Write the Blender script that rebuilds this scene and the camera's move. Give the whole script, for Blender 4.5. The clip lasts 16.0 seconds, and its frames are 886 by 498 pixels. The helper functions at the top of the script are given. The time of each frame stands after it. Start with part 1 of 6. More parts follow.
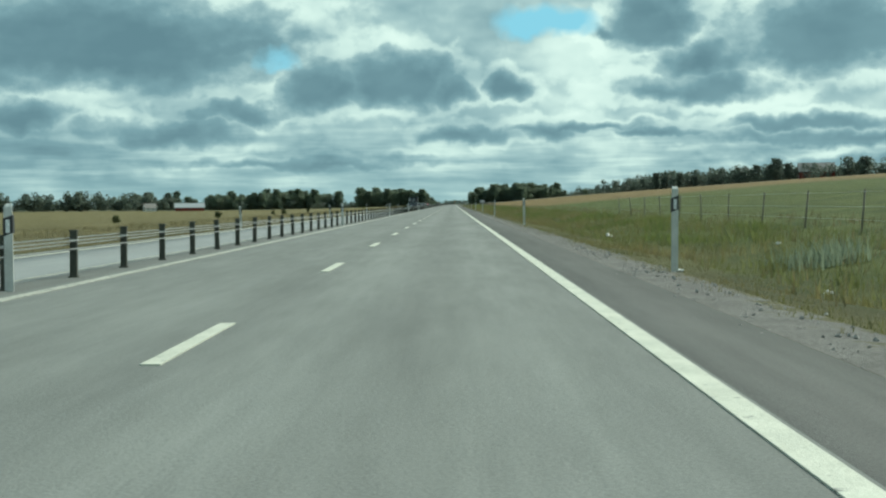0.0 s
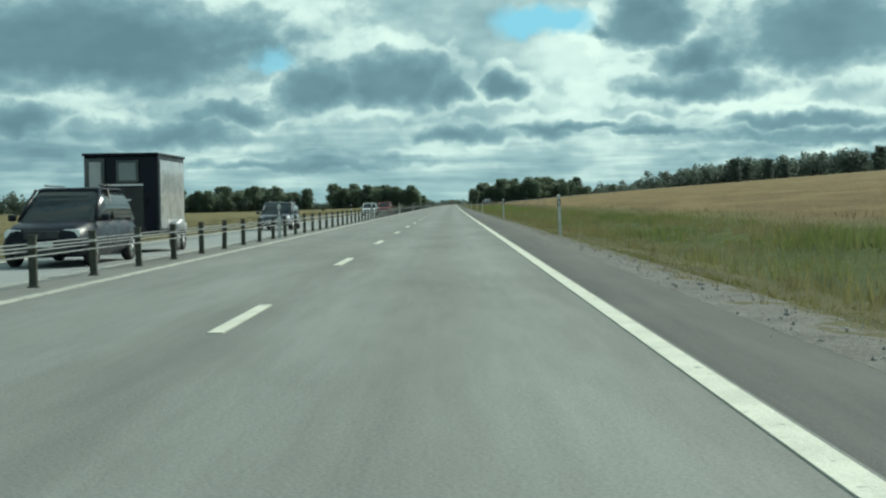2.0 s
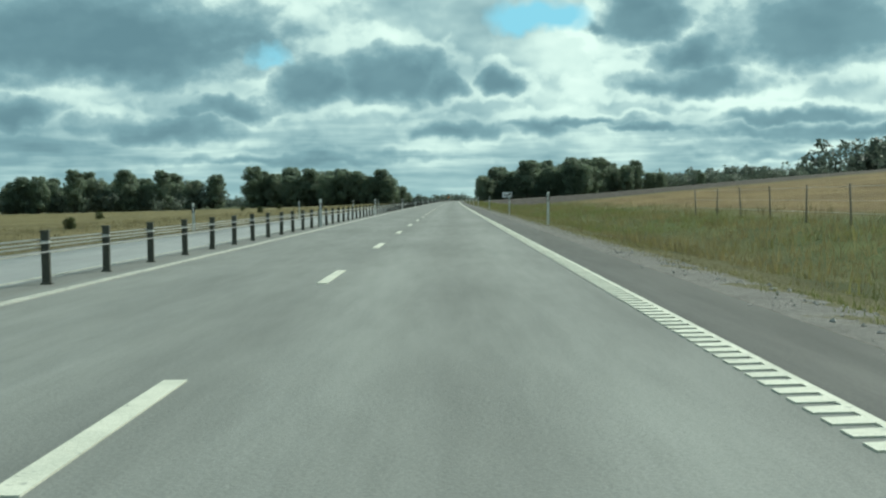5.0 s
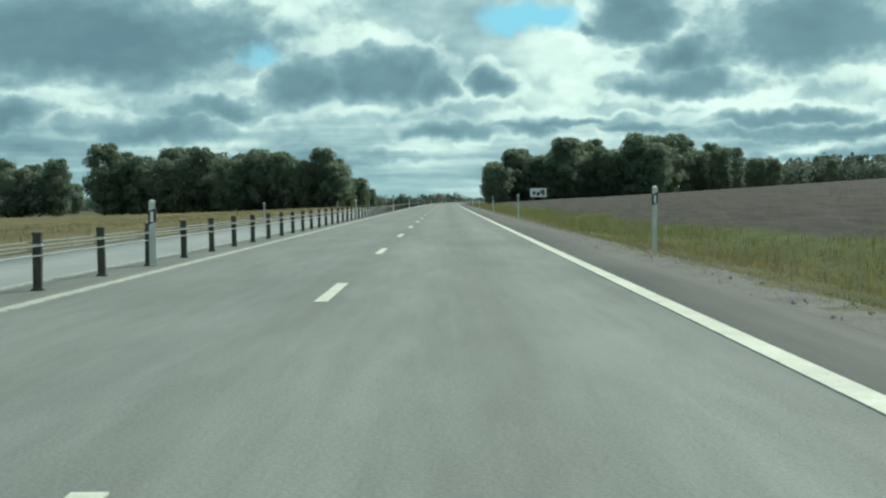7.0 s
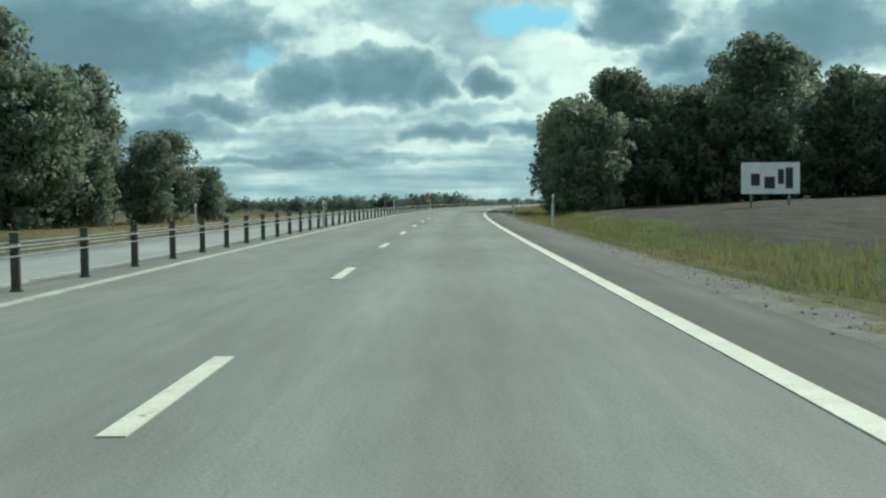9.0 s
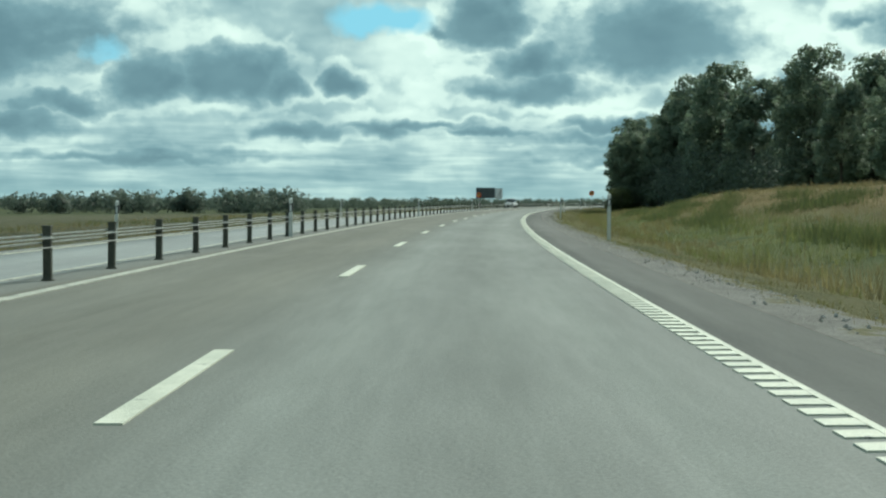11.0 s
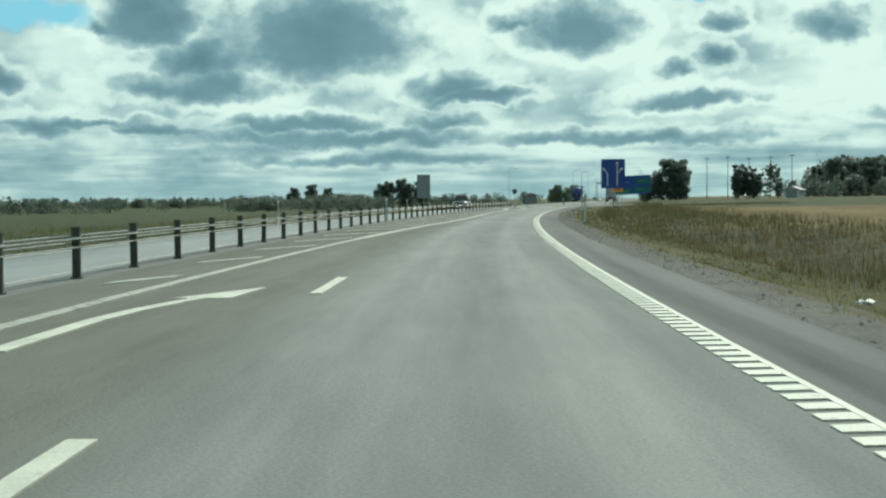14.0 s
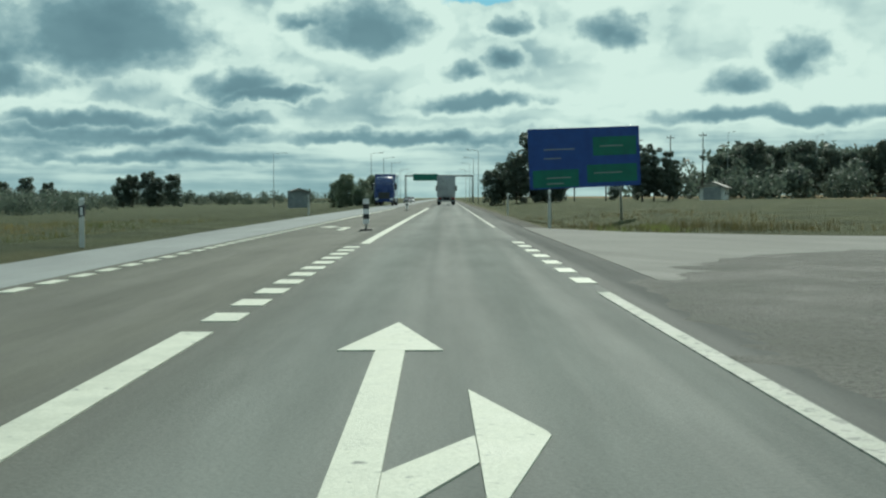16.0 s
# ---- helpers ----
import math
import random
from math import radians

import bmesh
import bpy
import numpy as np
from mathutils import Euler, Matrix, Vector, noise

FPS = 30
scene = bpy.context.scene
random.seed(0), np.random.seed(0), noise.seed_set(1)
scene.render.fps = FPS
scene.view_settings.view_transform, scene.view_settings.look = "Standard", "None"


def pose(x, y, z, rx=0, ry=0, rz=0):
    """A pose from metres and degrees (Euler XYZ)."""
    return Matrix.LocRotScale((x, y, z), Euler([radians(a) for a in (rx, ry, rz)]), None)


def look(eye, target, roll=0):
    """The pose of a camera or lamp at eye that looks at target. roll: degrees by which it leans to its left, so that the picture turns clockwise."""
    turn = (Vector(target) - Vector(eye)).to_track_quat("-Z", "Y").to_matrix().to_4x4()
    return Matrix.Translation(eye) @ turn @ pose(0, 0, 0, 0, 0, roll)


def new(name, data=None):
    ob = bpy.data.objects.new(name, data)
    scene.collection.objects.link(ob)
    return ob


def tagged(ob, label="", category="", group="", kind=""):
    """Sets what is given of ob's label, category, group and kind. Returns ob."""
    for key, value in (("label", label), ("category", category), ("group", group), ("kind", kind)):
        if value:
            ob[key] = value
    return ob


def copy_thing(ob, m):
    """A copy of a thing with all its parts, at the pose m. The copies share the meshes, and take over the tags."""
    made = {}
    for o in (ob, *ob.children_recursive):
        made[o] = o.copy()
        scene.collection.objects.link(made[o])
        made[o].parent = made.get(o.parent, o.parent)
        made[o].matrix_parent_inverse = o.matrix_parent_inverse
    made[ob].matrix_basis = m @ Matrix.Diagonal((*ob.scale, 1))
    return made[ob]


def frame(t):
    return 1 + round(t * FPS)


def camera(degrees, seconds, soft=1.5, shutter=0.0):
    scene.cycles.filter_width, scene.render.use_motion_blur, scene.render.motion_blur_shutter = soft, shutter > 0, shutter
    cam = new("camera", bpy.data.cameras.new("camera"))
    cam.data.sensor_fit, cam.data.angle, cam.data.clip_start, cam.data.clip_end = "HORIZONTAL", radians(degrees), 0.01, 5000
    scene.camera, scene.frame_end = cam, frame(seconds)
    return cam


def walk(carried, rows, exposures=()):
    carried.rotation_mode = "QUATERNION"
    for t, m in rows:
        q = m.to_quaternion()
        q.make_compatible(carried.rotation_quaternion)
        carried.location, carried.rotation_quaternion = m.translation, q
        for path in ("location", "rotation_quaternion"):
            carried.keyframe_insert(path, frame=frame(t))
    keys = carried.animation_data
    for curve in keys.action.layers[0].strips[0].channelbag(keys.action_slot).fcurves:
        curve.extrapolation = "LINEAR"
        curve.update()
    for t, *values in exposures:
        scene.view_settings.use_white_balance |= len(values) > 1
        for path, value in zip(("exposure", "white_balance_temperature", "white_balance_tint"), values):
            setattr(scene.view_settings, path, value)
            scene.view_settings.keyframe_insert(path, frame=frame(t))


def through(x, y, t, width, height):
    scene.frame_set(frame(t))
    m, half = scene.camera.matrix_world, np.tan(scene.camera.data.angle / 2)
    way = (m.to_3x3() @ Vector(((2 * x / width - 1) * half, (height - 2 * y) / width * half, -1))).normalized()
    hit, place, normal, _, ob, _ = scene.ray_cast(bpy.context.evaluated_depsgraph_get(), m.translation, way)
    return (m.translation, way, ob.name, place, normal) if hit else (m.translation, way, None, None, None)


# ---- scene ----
# A dual-direction road with a cable barrier, built at one third of true size so that the fast drive keeps a steady pace.
# All numbers below are true metres; U turns them into the scene's metres.
U = 1.0 / 3.0

# ---- the road's line: s runs along the white edge line, d lies to its right ----
BEND_S = [0, 1010, 1075, 1140, 1205, 1270, 1335, 1400, 1465, 1530, 1595, 1660, 1725, 1790]
BEND_K = [0, 0.2, 3.21, 7.05, 9.14, 7.62, 7.74, 9.47, 11.01, 11.22, 9.61, 4.93, 0.2, 0]
LINE_S = np.arange(-300.0, 4200.0, 1.0)
LINE_H = np.cumsum(np.interp(LINE_S, BEND_S, BEND_K) * 1e-4)
LINE_X = np.cumsum(np.sin(LINE_H))
LINE_Y = np.cumsum(np.cos(LINE_H)) - 300.0
LINE_X -= np.interp(0.0, LINE_S, LINE_X)
LINE_Y -= np.interp(0.0, LINE_S, LINE_Y)


def head(s):
    """Heading at s, radians clockwise from +y."""
    return np.interp(s, LINE_S, LINE_H)


def xy(s, d):
    h = head(s)
    return np.interp(s, LINE_S, LINE_X) + d * np.cos(h), np.interp(s, LINE_S, LINE_Y) - d * np.sin(h)


# ---- camera ----
EYE = 1.078
cam = camera(37.66, 16.0, soft=2.3)
# seconds, s, d, turn to the right of the road, pitch, lean to the right
DRIVE = [
    (0.0, 0.0, -1.51, -0.43, -2.01, 0.49), (0.5, 55.7, -1.51, -0.32, -2.0, 0.74), (1.0, 111.8, -1.66, -0.19, -2.0, 0.5),
    (1.5, 168.35, -1.66, -0.03, -1.97, 0.62), (2.0, 225.75, -1.55, -0.34, -2.02, 0.84), (2.5, 283.0, -1.66, -0.05, -2.19, 0.17),
    (3.0, 340.15, -1.6, -0.18, -2.06, 0.93), (3.5, 397.6, -1.49, -0.29, -2.0, 0.94), (4.0, 454.7, -1.67, -0.47, -2.02, 0.66),
    (4.5, 511.5, -1.79, -0.39, -2.12, 0.67), (5.0, 568.0, -1.9, -0.31, -2.21, 0.68), (5.5, 623.9, -2.02, -0.23, -2.3, 0.69),
    (6.0, 679.0, -2.13, -0.15, -2.39, 0.7), (6.5, 733.1, -2.24, -0.07, -2.48, 0.71), (7.0, 787.0, -2.24, -0.05, -2.19, 0.62),
    (7.5, 843.3, -2.26, 0.18, -2.09, 0.33), (8.0, 899.3, -2.15, -0.05, -2.16, 0.51), (8.5, 955.1, -2.08, -0.11, -2.14, 0.46),
    (9.0, 1010.8, -2.01, -0.16, -2.13, 0.4), (9.5, 1066.1, -1.95, -0.22, -2.11, 0.35), (10.0, 1120.7, -1.88, -0.27, -2.1, 0.29),
    (10.5, 1174.3, -1.81, -0.33, -2.09, 0.24), (11.0, 1226.6, -1.92, -0.3, -2.14, -0.33), (11.5, 1277.1, -2.12, -0.57, -2.24, -0.22),
    (12.0, 1325.6, -2.25, -0.19, -2.2, -0.01), (12.5, 1372.5, -2.01, -0.05, -2.2, 0.27), (13.0, 1418.3, -1.84, -0.3, -2.32, 0.65),
    (13.5, 1462.6, -1.86, -0.22, -2.22, 0.77), (14.0, 1506.0, -1.87, -0.39, -2.22, 0.42), (14.5, 1549.2, -1.88, -0.08, -2.16, -0.07),
    (15.0, 1590.0, -2.08, -0.63, -2.11, -0.04), (15.5, 1630.5, -2.16, 0.83, -2.28, -0.06), (16.0, 1670.0, -1.89, 0.49, -2.28, 0.0),
]


def drive_pose(s, d, turn, pitch, lean):
    x, y = xy(s, d)
    yaw = -(math.degrees(head(s)) + turn)
    return pose(x * U, y * U, EYE * U, 90 + pitch, 0, yaw) @ pose(0, 0, 0, 0, 0, -lean)


walk(cam, [(row[0], drive_pose(*row[1:])) for row in DRIVE], exposures=[(0.0, 0.21, 6170, -3), (7.0, 0.29, 6170, -3), (13.0, 0.24, 6170, -3), (14.5, 0.1, 6170, -3), (16.0, 0.0, 6170, -3)])

# ---- sky and sun ----
SUN_AZ = math.radians(41.0)     # clockwise from +y
SUN_EL = math.radians(38.0)
SKY_SHIFT = (1.4, 7.7, 2.2)
world = bpy.data.worlds.new("sky")
scene.world = world
world.use_nodes = True
wt = world.node_tree
wt.nodes.clear()


def node(tree, kind, **values):
    n = tree.nodes.new(kind)
    for key, value in values.items():
        n.inputs[key].default_value = value
    return n


def ramp(tree, stops, smooth=True):
    n = tree.nodes.new("ShaderNodeValToRGB")
    n.color_ramp.interpolation = "EASE" if smooth else "LINEAR"
    el = n.color_ramp.elements
    while len(el) < len(stops):
        el.new(0.5)
    for e, (p, c) in zip(el, stops):
        e.position, e.color = p, (*c, 1)
    return n


def math_node(tree, op, a, b=None):
    n = tree.nodes.new("ShaderNodeMath")
    n.operation = op
    for i, v in enumerate((a, b)):
        if v is None:
            continue
        if isinstance(v, (int, float)):
            n.inputs[i].default_value = v
        else:
            tree.links.new(v, n.inputs[i])
    return n.outputs[0]


def mix_node(tree, fac, a, b, mode="MIX"):
    n = tree.nodes.new("ShaderNodeMix")
    n.data_type, n.blend_type = "RGBA", mode
    for sock, v in ((n.inputs[0], fac), (n.inputs[6], a), (n.inputs[7], b)):
        if isinstance(v, (int, float)):
            sock.default_value = v
        elif isinstance(v, tuple):
            sock.default_value = (*v, 1)
        else:
            tree.links.new(v, sock)
    return n.outputs[2]


sky = wt.nodes.new("ShaderNodeTexSky")
sky.sky_type, sky.sun_disc, sky.sun_elevation, sky.sun_rotation = "NISHITA", False, SUN_EL, SUN_AZ
way = wt.nodes.new("ShaderNodeTexCoord").outputs["Generated"]
sep = wt.nodes.new("ShaderNodeSeparateXYZ")
wt.links.new(way, sep.inputs[0])
up = math_node(wt, "MAXIMUM", sep.outputs[2], 0.0)
side = math_node(wt, "SQRT", math_node(wt, "ADD", math_node(wt, "MULTIPLY", sep.outputs[0], sep.outputs[0]), math_node(wt, "MULTIPLY", sep.outputs[1], sep.outputs[1])))
side = math_node(wt, "MAXIMUM", side, 0.001)


def cloud_field():
    """Heaps of cloud on a high sheet: they crowd and flatten towards the horizon."""
    reach = math_node(wt, "POWER", math_node(wt, "ADD", up, 0.055), -0.42)
    comb = wt.nodes.new("ShaderNodeCombineXYZ")
    for i in range(2):
        flat = math_node(wt, "MULTIPLY", math_node(wt, "DIVIDE", sep.outputs[i], side), reach)
        wt.links.new(math_node(wt, "ADD", flat, SKY_SHIFT[i]), comb.inputs[i])
    comb.inputs[2].default_value = SKY_SHIFT[2]
    big = node(wt, "ShaderNodeTexNoise", Scale=4.4, Detail=3.0, Roughness=0.5, Distortion=0.25)
    puff = wt.nodes.new("ShaderNodeTexVoronoi")
    puff.feature, puff.normalize = "SMOOTH_F1", True
    for key, value in (("Scale", 24.0), ("Detail", 2.0), ("Roughness", 0.5), ("Lacunarity", 2.1), ("Smoothness", 0.4)):
        puff.inputs[key].default_value = value
    frill = node(wt, "ShaderNodeTexNoise", Scale=46.0, Detail=4.0, Roughness=0.55)
    tower = wt.nodes.new("ShaderNodeCombineXYZ")
    for i in range(2):
        wt.links.new(math_node(wt, "ADD", sep.outputs[i], SKY_SHIFT[i]), tower.inputs[i])
    wt.links.new(math_node(wt, "MULTIPLY", up, 1.7), tower.inputs[2])
    wt.links.new(comb.outputs[0], big.inputs["Vector"])
    wt.links.new(tower.outputs[0], puff.inputs["Vector"])
    wt.links.new(tower.outputs[0], frill.inputs["Vector"])
    d = math_node(wt, "ADD", big.outputs[0], math_node(wt, "MULTIPLY", math_node(wt, "SUBTRACT", 0.33, puff.outputs["Distance"]), 0.30))
    return math_node(wt, "ADD", d, math_node(wt, "MULTIPLY", math_node(wt, "SUBTRACT", frill.outputs[0], 0.5), 0.16))


thick = cloud_field()
cover = ramp(wt, [(0.345, (0, 0, 0)), (0.425, (1, 1, 1))])
shade = ramp(wt, [(0.40, (0.66, 0.76, 0.68)), (0.455, (0.60, 0.70, 0.635)), (0.50, (0.36, 0.48, 0.485)), (0.54, (0.205, 0.315, 0.355)), (0.63, (0.125, 0.205, 0.245))])
wt.links.new(thick, cover.inputs[0])
wt.links.new(thick, shade.inputs[0])
blue = mix_node(wt, 1.0, mix_node(wt, 0.8, sky.outputs[0], (1.6, 4.2, 6.2)), (0.11, 0.11, 0.11), "MULTIPLY")
above = mix_node(wt, cover.outputs[0], blue, shade.outputs[0])

# the heaped clouds low over the road ahead: bearing, height, half width, half height (degrees) and depth of each grey base
CLOUDS_WEST = [(-18.3, 3.6, 2.0, 0.87, 0.8), (-15.2, 6.7, 7.5, 2.24, 1.0), (-12.2, 3.0, 3.7, 0.75, 0.7), (-9.8, 6.8, 2.7, 0.75, 0.7), (-9.1, 3.9, 2.2, 0.62, 0.7), (-6.2, 1.8, 8.0, 0.35, 0.5),
               (-5.8, 4.9, 1.8, 1.45, 0.85), (-2.5, 5.2, 2.5, 1.45, 1.0), (-0.1, 4.8, 1.0, 0.8, 0.7), (0.5, 2.9, 2.0, 0.6, 0.75), (2.4, 5.1, 1.2, 0.75, 0.9), (4.2, 3.1, 1.6, 0.62, 0.55)]
CLOUDS_AHEAD = [(5.2, 3.2, 4.0, 0.3, 0.55), (6.5, 7.4, 1.0, 0.55, 0.7), (8.6, 2.9, 2.0, 0.3, 0.55), (8.6, 7.6, 1.9, 1.45, 1.0), (9.4, 4.7, 2.7, 0.7, 0.5), (10.8, 6.0, 2.4, 0.95, 0.75), (11.6, 4.9, 2.7, 0.9, 0.8),
                (15.3, 3.3, 3.7, 0.45, 0.8), (16.3, 6.8, 4.2, 1.89, 1.0), (17.6, 1.7, 7.5, 0.4, 0.6), (17.8, 2.7, 7.0, 0.45, 0.65), (21.7, 4.8, 2.0, 0.7, 0.85), (21.9, 3.3, 1.9, 0.5, 0.6)]
CLOUDS_EAST = [(22.9, 4.4, 2.2, 0.42, 0.9), (24.7, 7.5, 1.5, 0.5, 0.55), (27.3, 7.2, 2.4, 1.3, 0.95), (29.0, 2.5, 6.7, 0.42, 0.75), (31.5, 5.4, 1.0, 0.55, 0.6), (32.3, 4.1, 3.0, 0.5, 0.8), (33.5, 5.8, 1.0, 0.7, 0.65),
               (33.5, 7.4, 1.1, 0.55, 0.7), (37.9, 7.0, 1.7, 1.15, 0.6), (43.2, 4.8, 1.6, 0.75, 0.6), (45.4, 3.5, 5.7, 0.5, 0.9), (46.0, 5.7, 1.4, 1.55, 0.65)]
BLUE_GAPS = [(4.0, 7.8, 2.1, 0.8), (-7.7, 6.2, 0.95, 0.45), (32.3, 8.5, 1.7, 0.25)]
bearing = math_node(wt, "MULTIPLY", math_node(wt, "ARCTAN2", sep.outputs[0], sep.outputs[1]), 57.296)
height = math_node(wt, "MULTIPLY", math_node(wt, "ARCSINE", sep.outputs[2]), 57.296)
plain = wt.nodes.new("ShaderNodeCombineXYZ")
wt.links.new(bearing, plain.inputs[0])
wt.links.new(height, plain.inputs[1])


def sky_noise(scale, detail, rough, stretch=(1, 1, 1), shift=(0, 0, 0)):
    mp = wt.nodes.new("ShaderNodeMapping")
    mp.inputs["Scale"].default_value, mp.inputs["Location"].default_value = stretch, shift
    wt.links.new(plain.outputs[0], mp.inputs[0])
    n = node(wt, "ShaderNodeTexNoise", Scale=scale, Detail=detail, Roughness=rough)
    wt.links.new(mp.outputs[0], n.inputs["Vector"])
    return n


def vec(op, a, b):
    n = wt.nodes.new("ShaderNodeVectorMath")
    n.operation = op
    for i, v in enumerate((a, b)):
        if isinstance(v, tuple):
            n.inputs[i].default_value = v
        else:
            wt.links.new(v, n.inputs[i])
    return n.outputs[0]


def bent(size, scale, detail, rough):
    n = sky_noise(scale, detail, rough)
    return vec("MULTIPLY", vec("SUBTRACT", n.outputs["Color"], (0.5, 0.5, 0.5)), size)


# billowing outlines: the bearings are bent at two scales
billow = vec("ADD", plain.outputs[0], vec("ADD", bent((3.0, 1.3, 0), 0.42, 2.0, 0.5), bent((1.1, 0.7, 0), 1.3, 4.0, 0.5)))


def heap(place, reach, peak):
    """peak in the middle of a cloud, 0 at reach times its half size; its base is flatter than its top."""
    az, el, w, h = place[:4]
    mp = wt.nodes.new("ShaderNodeMapping")
    mp.vector_type = "TEXTURE"
    mp.inputs["Location"].default_value, mp.inputs["Scale"].default_value = (az, el, 0), (w, h, 1)
    wt.links.new(billow, mp.inputs[0])
    below = vec("MULTIPLY", mp.outputs[0], (-1.0, -1.45, 0))
    cut = vec("MAXIMUM", mp.outputs[0], below)
    ln = wt.nodes.new("ShaderNodeVectorMath")
    ln.operation = "LENGTH"
    wt.links.new(cut, ln.inputs[0])
    fall = wt.nodes.new("ShaderNodeMath")
    fall.operation = "MULTIPLY_ADD"
    wt.links.new(ln.outputs["Value"], fall.inputs[0])
    fall.inputs[1].default_value, fall.inputs[2].default_value = -peak / reach, peak
    return fall.outputs[0]


def stretch_to(value, lo, hi):
    n = wt.nodes.new("ShaderNodeMapRange")
    n.interpolation_type = "SMOOTHSTEP"
    n.inputs[1].default_value, n.inputs[2].default_value = lo, hi
    wt.links.new(value, n.inputs[0])
    return n.outputs[0]


def voronoi_puffs(scale, shift):
    mp = wt.nodes.new("ShaderNodeMapping")
    mp.inputs["Scale"].default_value, mp.inputs["Location"].default_value = (0.75, 1.0, 1.0), shift
    wt.links.new(billow, mp.inputs[0])
    n = wt.nodes.new("ShaderNodeTexVoronoi")
    n.feature, n.normalize = "SMOOTH_F1", True
    for key, value in (("Scale", scale), ("Detail", 2.0), ("Roughness", 0.45), ("Lacunarity", 2.2), ("Smoothness", 0.35)):
        n.inputs[key].default_value = value
    wt.links.new(mp.outputs[0], n.inputs["Vector"])
    return math_node(wt, "SUBTRACT", 0.36, n.outputs["Distance"])


depth = 0.0
for place in CLOUDS_WEST + CLOUDS_AHEAD + CLOUDS_EAST:
    depth = math_node(wt, "MAXIMUM", heap(place, 1.95, 0.42 + 0.66 * place[4]), depth)
gap = 0.0
for place in BLUE_GAPS:
    gap = math_node(wt, "MAXIMUM", heap(place, 1.3, 1.9), gap)
gap = math_node(wt, "MINIMUM", gap, 1.0)
puffs = voronoi_puffs(0.85, (1.3, 0.4, 0))
soft_heap = sky_noise(0.42, 3.0, 0.5, (0.5, 1.0, 1), (3.1, 1.7, 0)).outputs[0]
fluff = sky_noise(1.5, 5.0, 0.55, (0.7, 1.0, 1), (0, 4.2, 0)).outputs[0]
strata = sky_noise(1.0, 4.0, 0.55, (0.13, 1.5, 1), (2.0, 0, 0)).outputs[0]
low = stretch_to(height, 4.6, 1.2)
lumpy = math_node(wt, "ADD", depth, math_node(wt, "MULTIPLY", puffs, 0.42))
lumpy = math_node(wt, "ADD", lumpy, math_node(wt, "MULTIPLY", math_node(wt, "SUBTRACT", fluff, 0.5), 0.35))
base = stretch_to(lumpy, 0.36, 0.86)
rim = math_node(wt, "MULTIPLY", stretch_to(lumpy, 0.08, 0.30), math_node(wt, "SUBTRACT", 1.0, stretch_to(lumpy, 0.34, 0.52)))
# thin cloud between the heaps: pale grey, whiter where it piles up
veil = math_node(wt, "ADD", 0.33, math_node(wt, "MULTIPLY", math_node(wt, "SUBTRACT", soft_heap, 0.5), 1.1))
veil = math_node(wt, "ADD", veil, math_node(wt, "MULTIPLY", puffs, -0.35))
# thicker away from the sun
veil = math_node(wt, "ADD", veil, math_node(wt, "MULTIPLY", math_node(wt, "SUBTRACT", 8.0, bearing), 0.0055))
veil = math_node(wt, "ADD", veil, math_node(wt, "MULTIPLY", math_node(wt, "MULTIPLY", math_node(wt, "SUBTRACT", strata, 0.44), 1.3), low))
veil = math_node(wt, "SUBTRACT", veil, math_node(wt, "MULTIPLY", math_node(wt, "MULTIPLY", rim, math_node(wt, "SUBTRACT", 1.0, math_node(wt, "MULTIPLY", low, 0.8))), 0.17))
pile = math_node(wt, "ADD", veil, math_node(wt, "MULTIPLY", base, math_node(wt, "SUBTRACT", 0.62, math_node(wt, "MULTIPLY", veil, 0.55))))
heaps = ramp(wt, [(0.0, (0.72, 0.83, 0.765)), (0.16, (0.61, 0.73, 0.685)), (0.36, (0.35, 0.475, 0.49)), (0.58, (0.195, 0.31, 0.35)), (0.86, (0.125, 0.213, 0.253))], False)
wt.links.new(pile, heaps.inputs[0])
open_blue = math_node(wt, "MULTIPLY", gap, math_node(wt, "SUBTRACT", 1.0, base))
ahead = mix_node(wt, open_blue, heaps.outputs[0], (0.26, 0.56, 0.70))
view = 1.0
for source, lo, hi in ((height, 15.0, 10.5), (bearing, -36.0, -26.0), (bearing, 66.0, 56.0)):
    edge = wt.nodes.new("ShaderNodeMapRange")
    edge.inputs[1].default_value, edge.inputs[2].default_value = lo, hi
    wt.links.new(source, edge.inputs[0])
    view = math_node(wt, "MULTIPLY", edge.outputs[0], view)
above = mix_node(wt, view, above, ahead)
haze = math_node(wt, "MULTIPLY", math_node(wt, "POWER", 2.718, math_node(wt, "MULTIPLY", up, -46.0)), 0.62)
above = mix_node(wt, haze, above, (0.34, 0.49, 0.5))
bg = node(wt, "ShaderNodeBackground", Strength=1.0)
wt.links.new(above, bg.inputs[0])
wt.links.new(bg.outputs[0], wt.nodes.new("ShaderNodeOutputWorld").inputs[0])

sun = new("sun", bpy.data.lights.new("sun", "SUN"))
sun.data.energy, sun.data.angle, sun.data.color = 3.9, radians(0.6), (1.0, 0.94, 0.84)
sun_from = Vector((math.sin(SUN_AZ) * math.cos(SUN_EL), math.cos(SUN_AZ) * math.cos(SUN_EL), math.sin(SUN_EL)))
sun.matrix_world = look(sun_from * 300, (0, 0, 0))


